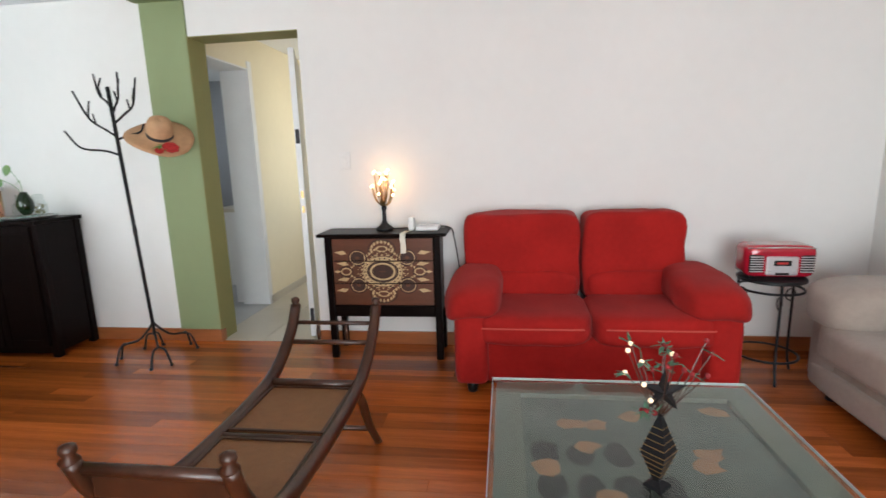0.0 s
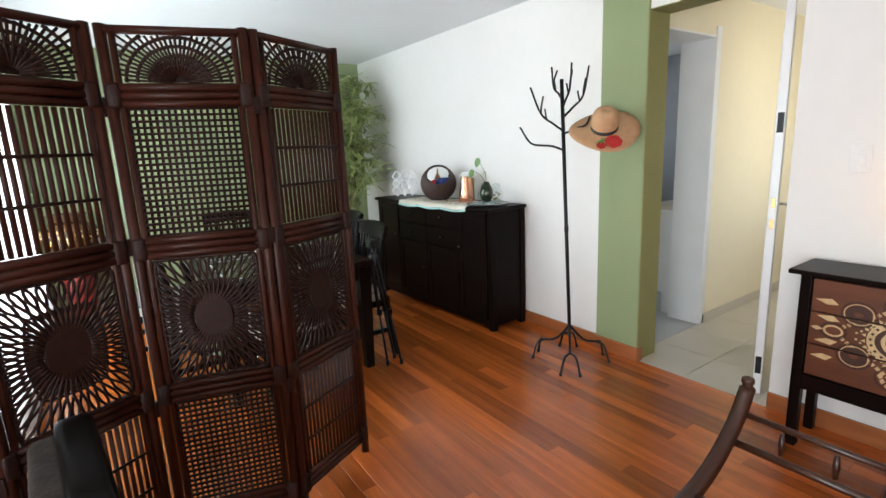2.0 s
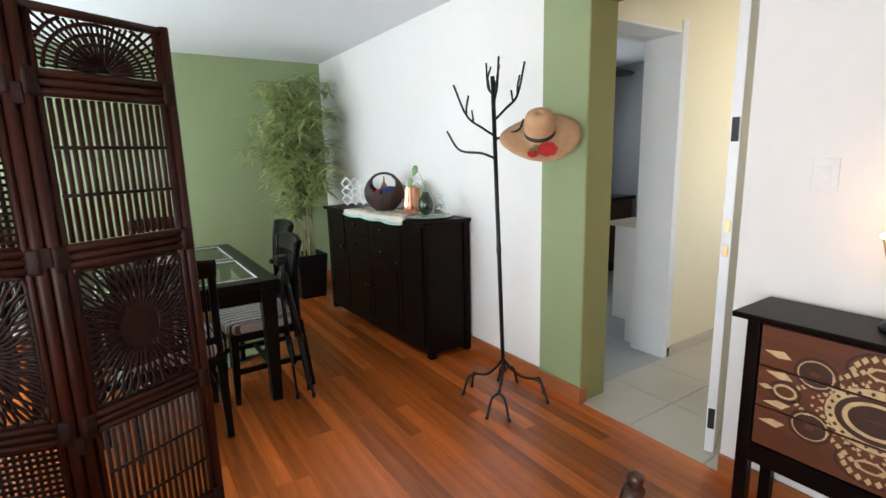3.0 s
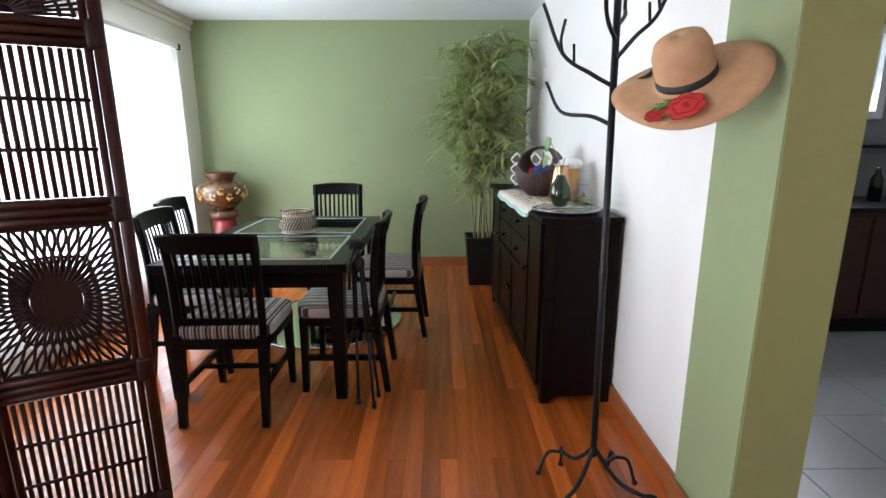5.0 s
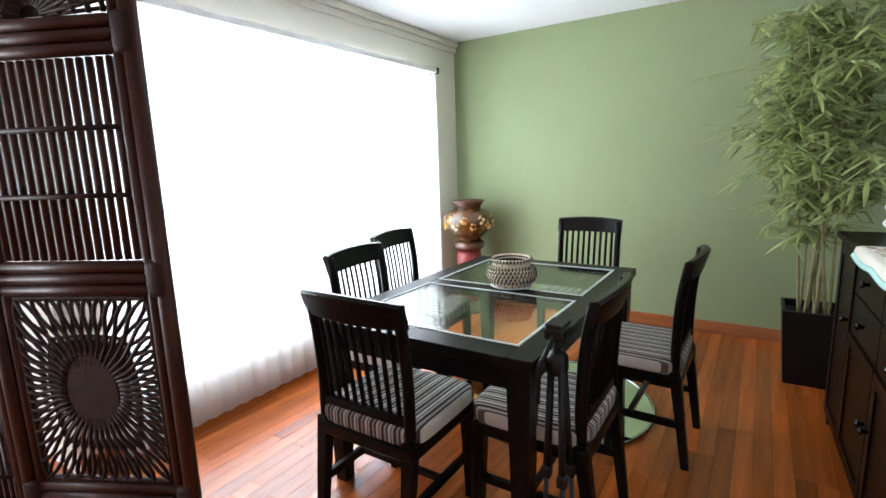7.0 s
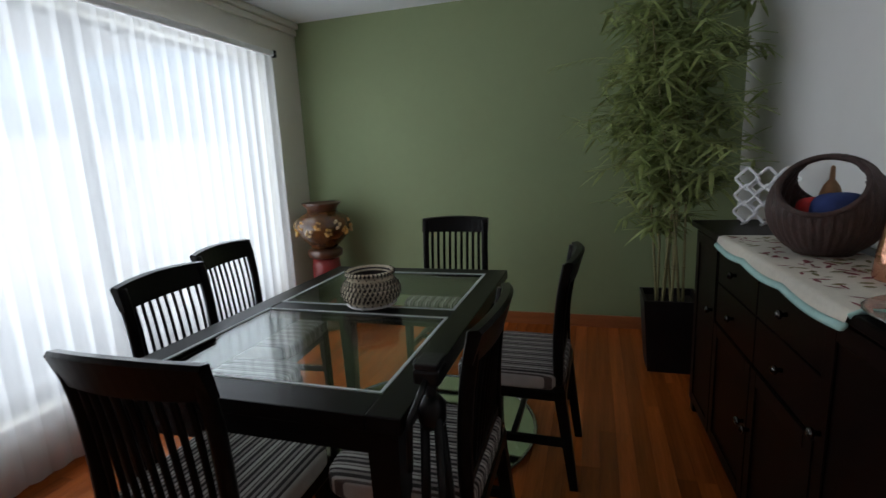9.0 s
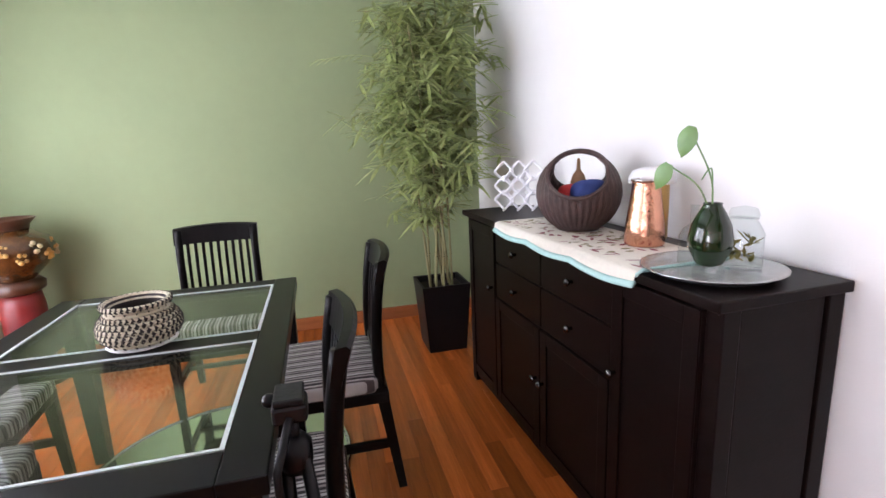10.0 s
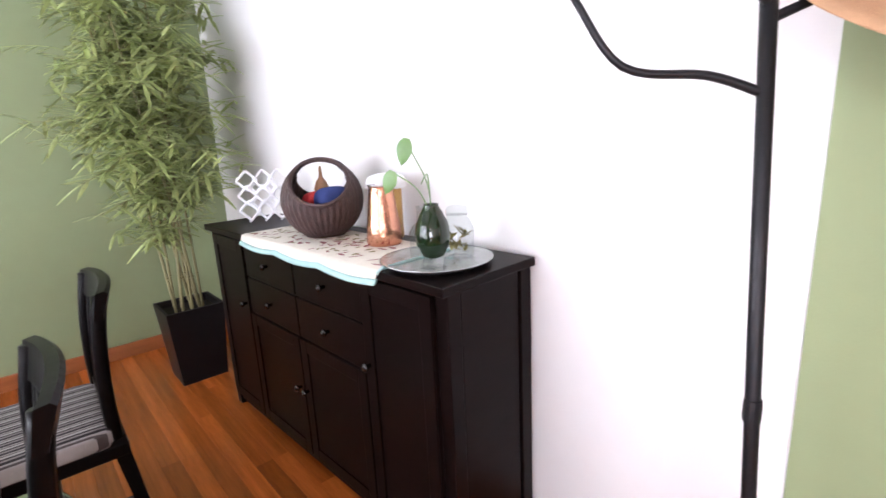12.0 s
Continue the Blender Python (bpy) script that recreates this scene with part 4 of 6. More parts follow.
solo("straw_ornament", lathe([(0.02, 0), (0.032, 0.02), (0.022, 0.05), (0.008, 0.07), (0.006, 0.11), (0.001, 0.115)], 12, at=(-2.66, 3.28, SZ + 0.165)), STRAW, "small tan straw ornament in the basket", "ornament", smooth=True)

# white lattice of linked rounded squares
lat = thing("wire_rack", "white wire rack of linked rounded squares on the sideboard", "rack", pose(-3.245, 3.27, SZ, 0, 0, 58))


def rounded_diamond(cx, cz, y, r):
    pts = []
    for c in range(4):
        a = math.pi / 2 * c
        for b in (-0.6, -0.3, 0.0, 0.3, 0.6):
            q = a + b * 1.0
            pts.append((cx + r * (0.76 * math.cos(a) + 0.24 * math.cos(q)), y, cz + r * (0.76 * math.sin(a) + 0.24 * math.sin(q))))
    return pts


for j in range(3):
    for i in range(3):
        part("link", tube(rounded_diamond(-0.075 + 0.075 * i, 0.058 + 0.073 * j, 0.012 * (i % 2), 0.046), 0.0068, 6, closed=True), WHITEWIRE, lat, smooth=True)
        if i < 2 and j < 2:
            part("link", tube(rounded_diamond(-0.0375 + 0.075 * i, 0.0945 + 0.073 * j, -0.014, 0.032), 0.0055, 6, closed=True), WHITEWIRE, lat, smooth=True)
for x in (-0.075, 0.0, 0.075):
    part("foot_wire", tube([(x, 0.0, 0.012), (x, -0.035, 0.007), (x, 0.035, 0.007)], 0.006, 6), WHITEWIRE, lat)
for k, (x, y, h) in enumerate([(-2.87, 3.33, 0.13), (-2.82, 3.27, 0.09)]):
    j = thing("lidded_jar", "small clear glass jar with yellow lid", "jar")
    part("jar", lathe([(0.026, SZ + 0.006), (0.028, SZ + 0.02), (0.028, SZ + h), (0.024, SZ + h + 0.006)], 16, at=(x, y, 0)), CLEAR, j, smooth=True)
    part("lid", lathe([(0.027, SZ + h + 0.006), (0.027, SZ + h + 0.022), (0.02, SZ + h + 0.026)], 16, at=(x, y, 0)), BRASS, j)

# copper jug with a white lid behind
jug = thing("copper_vase", "tall hammered copper vase with bright rim", "vase")
part("body", lathe([(0.060, 0), (0.065, 0.008), (0.060, 0.07), (0.049, 0.15), (0.043, 0.20), (0.045, 0.212), (0.040, 0.205), (0.044, 0.02), (0.001, 0.015)], 24, at=(-2.265, 3.30, SZ + 0.006)), COPPER, jug, smooth=True)
part("rim", tube([(-2.265 + 0.044 * math.cos(2 * math.pi * k / 28), 3.30 + 0.044 * math.sin(2 * math.pi * k / 28), SZ + 0.218) for k in range(28)], 0.004, 6, closed=True), STEEL, jug, smooth=True)
AMBER = material("amber_tinted_tin", (0.50, 0.30, 0.10), 0.3, metal=0.6, var=0.2, scale=20)
can = thing("lidded_canister", "amber canister with a scalloped white lid behind the vase", "canister")
part("body", lathe([(0.052, 0), (0.056, 0.01), (0.056, 0.185), (0.05, 0.195)], 24, at=(-2.33, 3.37, SZ + 0.006)), AMBER, can, smooth=True)
part("lid", lathe([(0.064, 0.19), (0.074, 0.195), (0.072, 0.215), (0.062, 0.235), (0.03, 0.245), (0.001, 0.247)], 48, at=(-2.33, 3.37, SZ + 0.006), ripple=0.05, waves=12), PLASTIC, can, "scalloped white lid", smooth=True)

# tray, vase and jar
TRX, TRY = -1.925, 3.252
tray = thing("glass_tray", "round etched silver glass tray", "tray")
part("plate", lathe([(0.11, 0.001), (0.155, 0.006), (0.170, 0.016), (0.174, 0.018), (0.168, 0.020), (0.15, 0.011), (0.12, 0.007), (0.001, 0.006)], 48, at=(TRX, TRY, SZ), ripple=0.006, waves=24), material("etched_silver_glass", (0.42, 0.43, 0.42), 0.25, metal=0.8, var=0.4, scale=30, bump=0.8, bump_scale=80), tray, smooth=True)
vase = thing("teardrop_vase", "dark green teardrop glass vase with clear foot", "vase")
VX, VY = -1.882, 3.205
part("foot", lathe([(0.035, 0.008), (0.04, 0.012), (0.03, 0.035), (0.02, 0.045)], 6, at=(VX, VY, SZ)), CLEAR, vase, "clear glass foot")
part("body", lathe([(0.012, 0.03), (0.032, 0.04), (0.049, 0.075), (0.052, 0.10), (0.046, 0.135), (0.032, 0.165), (0.021, 0.185), (0.022, 0.19), (0.017, 0.186), (0.017, 0.16)], 28, at=(VX, VY, SZ)), BOTTLE, vase, smooth=True)


def leaf_blade(bm, base, tip, width, up, seg=6):
    base, tip = Vector(base), Vector(tip)
    d = tip - base
    s = d.cross(Vector(up)).normalized()
    n = s.cross(d).normalized()
    rows = []
    for k in range(seg + 1):
        f = k / seg
        w = width * (math.sin(math.pi * min(1, f * 0.93 + 0.07)) ** 0.7) * (1 - 0.35 * f)
        c = base + d * f + n * (-0.12 * d.length * f * f)
        rows.append([bm.verts.new(c - s * w), bm.verts.new(c + n * width * 0.25), bm.verts.new(c + s * w)])
    for a, b in zip(rows, rows[1:]):
        bm.faces.new((a[0], a[1], b[1], b[0]))
        bm.faces.new((a[1], a[2], b[2], b[1]))


def b_lerp(b, t):
    return Vector(b).lerp(Vector(t), 0.8)


cut = thing("leaf_cutting", "two heart-shaped green leaves on stems in the vase", "plant")
part("stem", tube(curve([(VX, VY, SZ + 0.15), (VX + 0.0, VY - 0.01, SZ + 0.25), (VX - 0.015, VY - 0.06, SZ + 0.36)]), 0.002, 6), HOUSELEAF, cut, smooth=True)
part("stem", tube(curve([(VX, VY, SZ + 0.15), (VX - 0.03, VY - 0.02, SZ + 0.23), (VX - 0.10, VY - 0.05, SZ + 0.28)]), 0.002, 6), HOUSELEAF, cut, smooth=True)
part("stem", tube(curve([(VX, VY, SZ + 0.15), (VX - 0.03, VY + 0.02, SZ + 0.26), (VX - 0.055, VY + 0.03, SZ + 0.265), (VX - 0.075, VY + 0.03, SZ + 0.24)]), 0.0018, 6), HOUSELEAF, cut, smooth=True)
for b, t in (((VX - 0.015, VY - 0.06, SZ + 0.375), (VX - 0.03, VY - 0.085, SZ + 0.285)), ((VX - 0.10, VY - 0.05, SZ + 0.285), (VX - 0.135, VY - 0.075, SZ + 0.20))):
    bm = bmesh.new()
    leaf_blade(bm, b, b_lerp(b, t), 0.028, (0.5, -0.8, 0.3))
    part("leaf", bm, HOUSELEAF, cut, smooth=True)
bt = thing("glass_bottle", "small clear round-bodied glass bottle on the tray", "bottle")
part("bottle", lathe([(0.03, 0.009), (0.036, 0.014), (0.037, 0.085), (0.028, 0.105), (0.011, 0.12), (0.010, 0.165), (0.013, 0.17)], 24, at=(-1.985, 3.245, SZ)), CLEAR, bt, smooth=True)
gj = thing("glass_jar", "clear glass jar with stopper and dried leaves", "jar")
JX, JY = -1.905, 3.325
part("jar", lathe([(0.045, 0.009), (0.05, 0.015), (0.05, 0.10), (0.038, 0.125), (0.03, 0.135), (0.034, 0.14)], 24, at=(JX, JY, SZ)), CLEAR, gj, smooth=True)
part("stopper", lathe([(0.034, 0.141), (0.036, 0.15), (0.03, 0.165), (0.001, 0.172)], 20, at=(JX, JY, SZ)), CLEAR, gj, smooth=True)
bm = bmesh.new()
for k in range(26):
    a, z = random.uniform(0, 6.28), random.uniform(0.02, 0.09)
    p = Vector((JX + 0.022 * math.cos(a), JY + 0.022 * math.sin(a), SZ + z))
    leaf_blade(bm, p, p + Vector((random.uniform(-1, 1), random.uniform(-1, 1), random.uniform(0.2, 1))).normalized() * 0.03, 0.008, (0.3, 0.2, 1), 2)
part("dried_leaves", bm, material("dried_leaf", (0.20, 0.17, 0.04), 0.8, var=0.5, scale=60), gj)

# ---- bamboo plant ----
plant = thing("bamboo_plant", "tall bamboo plant with dense narrow leaves in black planter", "plant")
bm = bmesh.new()
cx, cy = -3.955, 3.005
ring = [[bm.verts.new((cx + sx * w, cy + sy * w, z)) for sx, sy in ((-1, -1), (1, -1), (1, 1), (-1, 1))] for w, z in ((0.125, 0), (0.158, 0.455), (0.142, 0.455), (0.138, 0.41))]
for a, b in zip(ring, ring[1:]):
    for i in range(4):
        j = (i + 1) % 4
        bm.faces.new((a[i], a[j], b[j], b[i]))
bm.faces.new(list(reversed(ring[0])))
part("planter", bm, POT, plant, "tapered square black planter")
part("soil", box(cx - 0.137, cx + 0.137, cy - 0.137, cy + 0.137, 0.36, 0.415), SOIL, plant)
rnd = random.Random(7)
leaves = bmesh.new()
twigs = bmesh.new()
for s in range(10):
    a = 2 * math.pi * s / 9
    bx, by = cx + 0.075 * math.cos(a), cy + 0.075 * math.sin(a)
    ex, ey, ez = cx + rnd.uniform(-0.22, 0.22), cy + rnd.uniform(-0.22, 0.2), rnd.uniform(1.75, 2.2)
    line = curve([(bx, by, 0.4), (bx * 0.7 + ex * 0.3 + rnd.uniform(-0.03, 0.03), by * 0.7 + ey * 0.3, 1.0), (bx * 0.3 + ex * 0.7, by * 0.3 + ey * 0.7, 1.55), (ex, ey, ez)], 8)
    part("cane", tube(line, 0.0085, 7, taper=0.45), STEM, plant, smooth=True)
    for z in (0.62, 0.85, 1.1, 1.35):
        k = min(range(len(line)), key=lambda i: abs(line[i].z - z))
        if z < line[-1].z:
            part("node", lathe([(0.009, -0.005), (0.012, 0), (0.009, 0.005)], 8, at=line[k]), STEM, plant)
    zs = 0.88 if s % 3 == 0 else 1.1
    z = zs
    while z < ez:
        k = min(range(len(line)), key=lambda i: abs(line[i].z - z))
        p = line[k]
        for _ in range(2):
            a = rnd.uniform(0, 6.28)
            reach = rnd.uniform(0.16, 0.45) * (0.62 if z < 1.1 else 1.0) * (0.7 if z > 2.0 else 1.0)
            tip = p + Vector((math.cos(a) * reach, math.sin(a) * reach, rnd.uniform(-0.02, 0.2)))
            tip.x, tip.y = max(GREENX + 0.04, tip.x), min(NORTH - 0.03, max(2.42, tip.y))
            mid = (p + tip) / 2 + Vector((0, 0, 0.05))
            tw = curve([p, mid, tip], 4)
            tube(tw, 0.0022, 4, twigs, taper=0.5)
            for q in tw[2:]:
                for _ in range(rnd.choice((2, 3))):
                    b = rnd.uniform(0, 6.28)
                    le = rnd.uniform(0.10, 0.20)
                    d = Vector((math.cos(b), math.sin(b), rnd.uniform(-0.75, 0.35))).normalized() * le
                    e = q + d
                    e.x, e.y = max(GREENX + 0.02, e.x), min(NORTH - 0.015, e.y)
                    leaf_blade(leaves, q, e, rnd.uniform(0.010, 0.0175), (0.1, 0.1, 1), 3)
        z += rnd.uniform(0.085, 0.125)
bm = leaves
part("foliage", bm, LEAF, plant, "dense narrow green leaves", True)
part("twig_work", twigs, STEM, plant)["kind"] = "stuff"
spray = bmesh.new()
tw = curve([(cx - 0.05, cy - 0.1, 1.78), (cx + 0.05, cy - 0.4, 1.86), (cx + 0.1, cy - 0.66, 1.83)], 6)
tube(tw, 0.002, 4, spray)
for q in tw[6:]:
    for sgn in (-1, 1):
        leaf_blade(spray, q, q + Vector((sgn * 0.05, -0.06, -0.02)), 0.006, (0, 0, 1), 3)
part("spray", spray, LEAF, plant)

# ---- urn on pedestal in the corner ----
UX, UY = -4.28, 0.465
ped = thing("pedestal", "dark round pedestal with red lacquer drum", "pedestal")
part("base", lathe([(0.16, 0), (0.165, 0.03), (0.12, 0.06), (0.10, 0.1)], 28, at=(UX, UY, 0)), URNDARK, ped, smooth=True)
part("drum", lathe([(0.105, 0.1), (0.115, 0.2), (0.115, 0.5), (0.105, 0.58)], 28, at=(UX, UY, 0)), PEDRED, ped, "dark red lacquered drum", True)
part("cap", lathe([(0.105, 0.58), (0.135, 0.6), (0.14, 0.64), (0.12, 0.66)], 28, at=(UX, UY, 0)), URNDARK, ped, smooth=True)
urn = thing("ceramic_urn", "wide amber and brown glazed ceramic urn", "urn")
part("body", lathe([(0.09, 0.661), (0.11, 0.68), (0.17, 0.74), (0.215, 0.81), (0.225, 0.86), (0.20, 0.91), (0.14, 0.945), (0.115, 0.965)], 36, at=(UX, UY, 0)), URN, urn, smooth=True)
part("neck", lathe([(0.115, 0.966), (0.12, 0.99), (0.15, 1.02), (0.155, 1.03), (0.14, 1.028), (0.10, 0.99), (0.09, 0.9), (0.001, 0.89)], 36, at=(UX, UY, 0)), URNDARK, urn, "dark brown flared neck", True)
URNGOLD = material("ochre_raised_glaze", (0.50, 0.27, 0.06), 0.35, var=0.5, scale=40, coat=0.3)
rnd = random.Random(17)
for k in range(18):
    a, zc = 2 * math.pi * k / 18, 0.835 + (0.03 if k % 2 else -0.025)
    bm = bmesh.new()
    for j in range(5):
        b = 2 * math.pi * j / 5 + rnd.uniform(0, 1)
        zz = zc + 0.024 * math.sin(b)
        rr = 0.219 if zz < 0.87 else 0.205
        disc_ball(bm, (UX + rr * math.cos(a + 0.1 * math.cos(b)), UY + rr * math.sin(a + 0.1 * math.cos(b)), zz), rnd.uniform(0.010, 0.016), 5)
    part("flower_relief", bm, URNGOLD if k % 3 else GOLDINLAY, urn, "raised golden flower", True)

# ---- coat rack and hat ----
RX, RY = -1.0, 3.155
rack = thing("coat_rack", "black wrought-iron coat rack shaped like a bare tree", "coat rack")


def lean(p):
    """The rack's pole leans a little to the west."""
    return (p[0] - 0.05 * (p[2] - 0.22), p[1], p[2])


part("pole", tube([lean((RX, RY, z)) for z in (0.22, 0.9, 1.83)], 0.0118, 10), IRON, rack, smooth=True)
part("joint", lathe([(0.0135, 0.88), (0.0145, 0.89), (0.0145, 0.91), (0.0135, 0.92)], 12, at=(lean((RX, RY, 0.9))[0], RY, 0)), IRON, rack)
for fx, fy in ((-1.21, 3.05), (-0.84, 2.98), (-0.86, 3.36), (-1.16, 3.33)):
    d = Vector((fx - RX, fy - RY, 0))
    n = Vector((-d.y, d.x, 0)).normalized()
    knee = Vector((RX, RY, 0)) + d * 0.72 + Vector((0, 0, 0.13))
    lg = part("leg", tube(curve([(RX, RY, 0.26), (RX + d.x * 0.18, RY + d.y * 0.18, 0.2), (knee.x - d.x * 0.3, knee.y - d.y * 0.3, 0.145), knee]), 0.008, 8), IRON, rack, smooth=True)
    for sg in (-1, 1):
        e = Vector((fx, fy, 0.008)) + n * 0.06 * sg
        part("claw", tube(curve([knee, knee * 0.4 + Vector((e.x, e.y, 0.10)) * 0.6, e]), 0.007, 8), IRON, lg, smooth=True)
        part("foot", disc_ball(None, (e.x, e.y, 0.012), 0.012, 6), IRON, lg, smooth=True)
arms = [
    [(RX, RY, 1.40), (RX - 0.06, RY - 0.05, 1.43), (RX - 0.15, RY - 0.13, 1.45), (RX - 0.205, RY - 0.172, 1.555)],
    [(RX, RY, 1.52), (RX - 0.01, RY - 0.07, 1.56), (RX - 0.03, RY - 0.16, 1.625), (RX - 0.05, RY - 0.222, 1.78)],
    [(RX, RY, 1.60), (RX + 0.05, RY + 0.04, 1.66), (RX + 0.08, RY + 0.10, 1.73), (RX + 0.085, RY + 0.155, 1.905)],
    [(RX, RY, 1.70), (RX - 0.07, RY + 0.05, 1.75), (RX - 0.13, RY + 0.07, 1.80), (RX - 0.16, RY + 0.09, 1.93)],
    [(RX, RY, 1.50), (RX + 0.06, RY + 0.05, 1.53), (RX + 0.12, RY + 0.07, 1.55), (RX + 0.145, RY + 0.08, 1.60)],
    [(RX, RY, 1.66), (RX + 0.07, RY - 0.05, 1.70), (RX + 0.13, RY - 0.08, 1.76), (RX + 0.15, RY - 0.08, 1.90)],
]
for i, a in enumerate(arms):
    a = [lean(q) for q in a]
    am = part("arm", tube(curve(a), 0.0075, 8, taper=0.75), IRON, rack, smooth=True)
    if i in (1, 2, 3, 5):
        p = Vector(a[2])
        part("twig", tube(curve([p, p + Vector((0.012, -0.01, 0.04)), p + Vector((0.018 if i != 3 else 0.03, 0.0, 0.10))]), 0.0055, 6), IRON, am, smooth=True)
        q = Vector(a[1]).lerp(p, 0.6)
        part("twig", tube([q, q + Vector((-0.012, 0.0, 0.055))], 0.005, 6), IRON, am, smooth=True)

# wide straw hat
hat = thing("straw_hat", "wide-brimmed tan straw hat with embroidered red roses", "hat", pose(-0.862, 3.29, 1.522, 40, -4, 48) @ Matrix.Scale(0.81, 4))
# local z is the hat's crown direction, local y- points down in the room
bm = bmesh.new()
rings = []
for r, z in ((0.235, -0.018), (0.20, -0.012), (0.15, -0.004), (0.115, 0.0), (0.098, 0.01), (0.097, 0.06), (0.094, 0.11), (0.080, 0.145), (0.048, 0.162), (0.001, 0.166)):
    rg = []
    for k in range(48):
        a = 2 * math.pi * k / 48
        wob = 0.022 * math.sin(2 * a + 0.6) * max(0, (r - 0.11) / 0.12)
        ex = 1 + (0.10 * math.cos(a) ** 2 if r > 0.12 else 0)
        rg.append(bm.verts.new((r * math.cos(a) * ex, r * math.sin(a), z + wob)))
    rings.append(rg)
for a, b in zip(rings, rings[1:]):
    for k in range(48):
        j = (k + 1) % 48
        bm.faces.new((a[k], a[j], b[j], b[k]))
body = part("body", bm, STRAW, hat, smooth=True)
sol = body.modifiers.new("thick", "SOLIDIFY")
sol.thickness = 0.003
part("ribbon", lathe([(0.101, 0.008), (0.100, 0.012), (0.0985, 0.036), (0.096, 0.036)], 40), BAND, hat, "black ribbon", True)


ROSEDARK = material("embroidered_dark_red", (0.22, 0.012, 0.015), 0.8, var=0.3, scale=90)


def rosette(parent, x, y, r, z):
    """A flat embroidered rose: overlapping petals round a dark heart."""
    bm, veins = bmesh.new(), bmesh.new()
    for ring, (n, d, w) in enumerate(((7, 0.62, 0.46), (5, 0.32, 0.36), (1, 0.0, 0.24))):
        for k in range(n):
            a = 2 * math.pi * k / n + 0.5 * ring
            px, py, zz = x + r * d * math.cos(a), y + 1.15 * r * d * math.sin(a), z + 0.0012 * ring + 0.0003 * k
            bm.faces.new([bm.verts.new((px + r * w * math.cos(q), py + 1.1 * r * w * math.sin(q), zz)) for q in [2 * math.pi * i / 12 for i in range(12)]])
            tube([(px + r * w * 0.96 * math.cos(a + q), py + 1.06 * r * w * math.sin(a + q), zz + 0.0012) for q in (-1.3, -0.8, -0.3, 0.3, 0.8, 1.3)], 0.0011, 4, veins)
    rose = part("rose", bm, ROSE, parent, "embroidered red rose")
    rose["kind"] = "stuff"
    part("petal_outline", veins, ROSEDARK, rose, "dark red stitching")["kind"] = "stuff"


rosette(hat, 0.035, -0.166, 0.060, 0.006)
rosette(hat, -0.055, -0.19, 0.032, 0.0)
bm = bmesh.new()
for bx, by, tx, ty in ((-0.02, -0.15, -0.07, -0.13), (-0.03, -0.15, -0.10, -0.15), (-0.01, -0.14, -0.05, -0.11), (-0.04, -0.155, -0.06, -0.175), (0.0, -0.19, -0.03, -0.205)):
    leaf_blade(bm, (bx, by, 0.006), (tx, ty, 0.008), 0.009, (0, 0, 1), 3)
part("rose_leaves", bm, LEAFTHREAD, hat)

# ---- dresser, lamp and telephone ----
DX0, DX1, DY0, DY1, DZ = 0.258, 1.015, 3.215, 3.475, 0.855
dr = thing("chest_of_drawers", "black chest with three wooden drawers and mandala inlay", "chest of drawers")
part("top", box(DX0 - 0.045, DX1 + 0.045, DY0 - 0.03, DY1, DZ - 0.022, DZ, 0.006), BLACKWOOD, dr)
part("body", box(DX0 + 0.01, DX1 - 0.01, DY0 + 0.02, DY1 - 0.002, 0.30, DZ - 0.023), BLACKWOOD, dr)
for x in (DX0 + 0.018, DX1 - 0.018):
    part("leg", box(x - 0.022, x + 0.022, DY0, DY0 + 0.045, 0, DZ - 0.024, 0.005), BLACKWOOD, dr)
    part("leg", box(x - 0.02, x + 0.02, DY1 - 0.045, DY1 - 0.001, 0, 0.299, 0.005), BLACKWOOD, dr)
part("base_rail", box(DX0 + 0.04, DX1 - 0.04, DY0 + 0.004, DY0 + 0.03, 0.295, 0.368, 0.003), BLACKWOOD, dr)
zs = [0.372, 0.522, 0.672, 0.822]
for z0, z1 in zip(zs, zs[1:]):
    part("drawer", box(DX0 + 0.045, DX1 - 0.045, DY0 + 0.006, DY0 + 0.0195, z0 + 0.003, z1 - 0.003, 0.002), DRESSERWOOD, dr, "reddish brown drawer front")
mc = Vector(((DX0 + DX1) / 2, 0, 0.602))


def inlay(fn, mat, name):
    bm = bmesh.new()
    fn(bm)
    lo, hi = DX0 + 0.05, DX1 - 0.05
    for v in bm.verts:
        v.co.x = min(hi, max(lo, v.co.x))
        v.co.z = min(0.815, max(0.380, v.co.z))
    for z in zs[1:3]:
        for dz in (-0.004, 0.004):
            bmesh.ops.bisect_plane(bm, geom=bm.verts[:] + bm.edges[:] + bm.faces[:], plane_co=(0, 0, z + dz), plane_no=(0, 0, 1))
        bmesh.ops.delete(bm, geom=[f for f in bm.faces if abs(f.calc_center_median().z - z) < 0.004], context="FACES")
    part(name, bm, mat, dr)


def flat(bm, pts, y):
    bm.faces.new([bm.verts.new((mc.x + x, y, mc.z + z)) for x, z in pts])


def loop(bm, cx, cz, rx, rz, w, y, n=28):
    a = [bm.verts.new((mc.x + cx + rx * math.cos(2 * math.pi * k / n), y, mc.z + cz + rz * math.sin(2 * math.pi * k / n))) for k in range(n)]
    b = [bm.verts.new((mc.x + cx + (rx - w) * math.cos(2 * math.pi * k / n), y, mc.z + cz + (rz - w) * math.sin(2 * math.pi * k / n))) for k in range(n)]
    for k in range(n):
        j = (k + 1) % n
        bm.faces.new((a[k], a[j], b[j], b[k]))


YI = DY0 + 0.0045


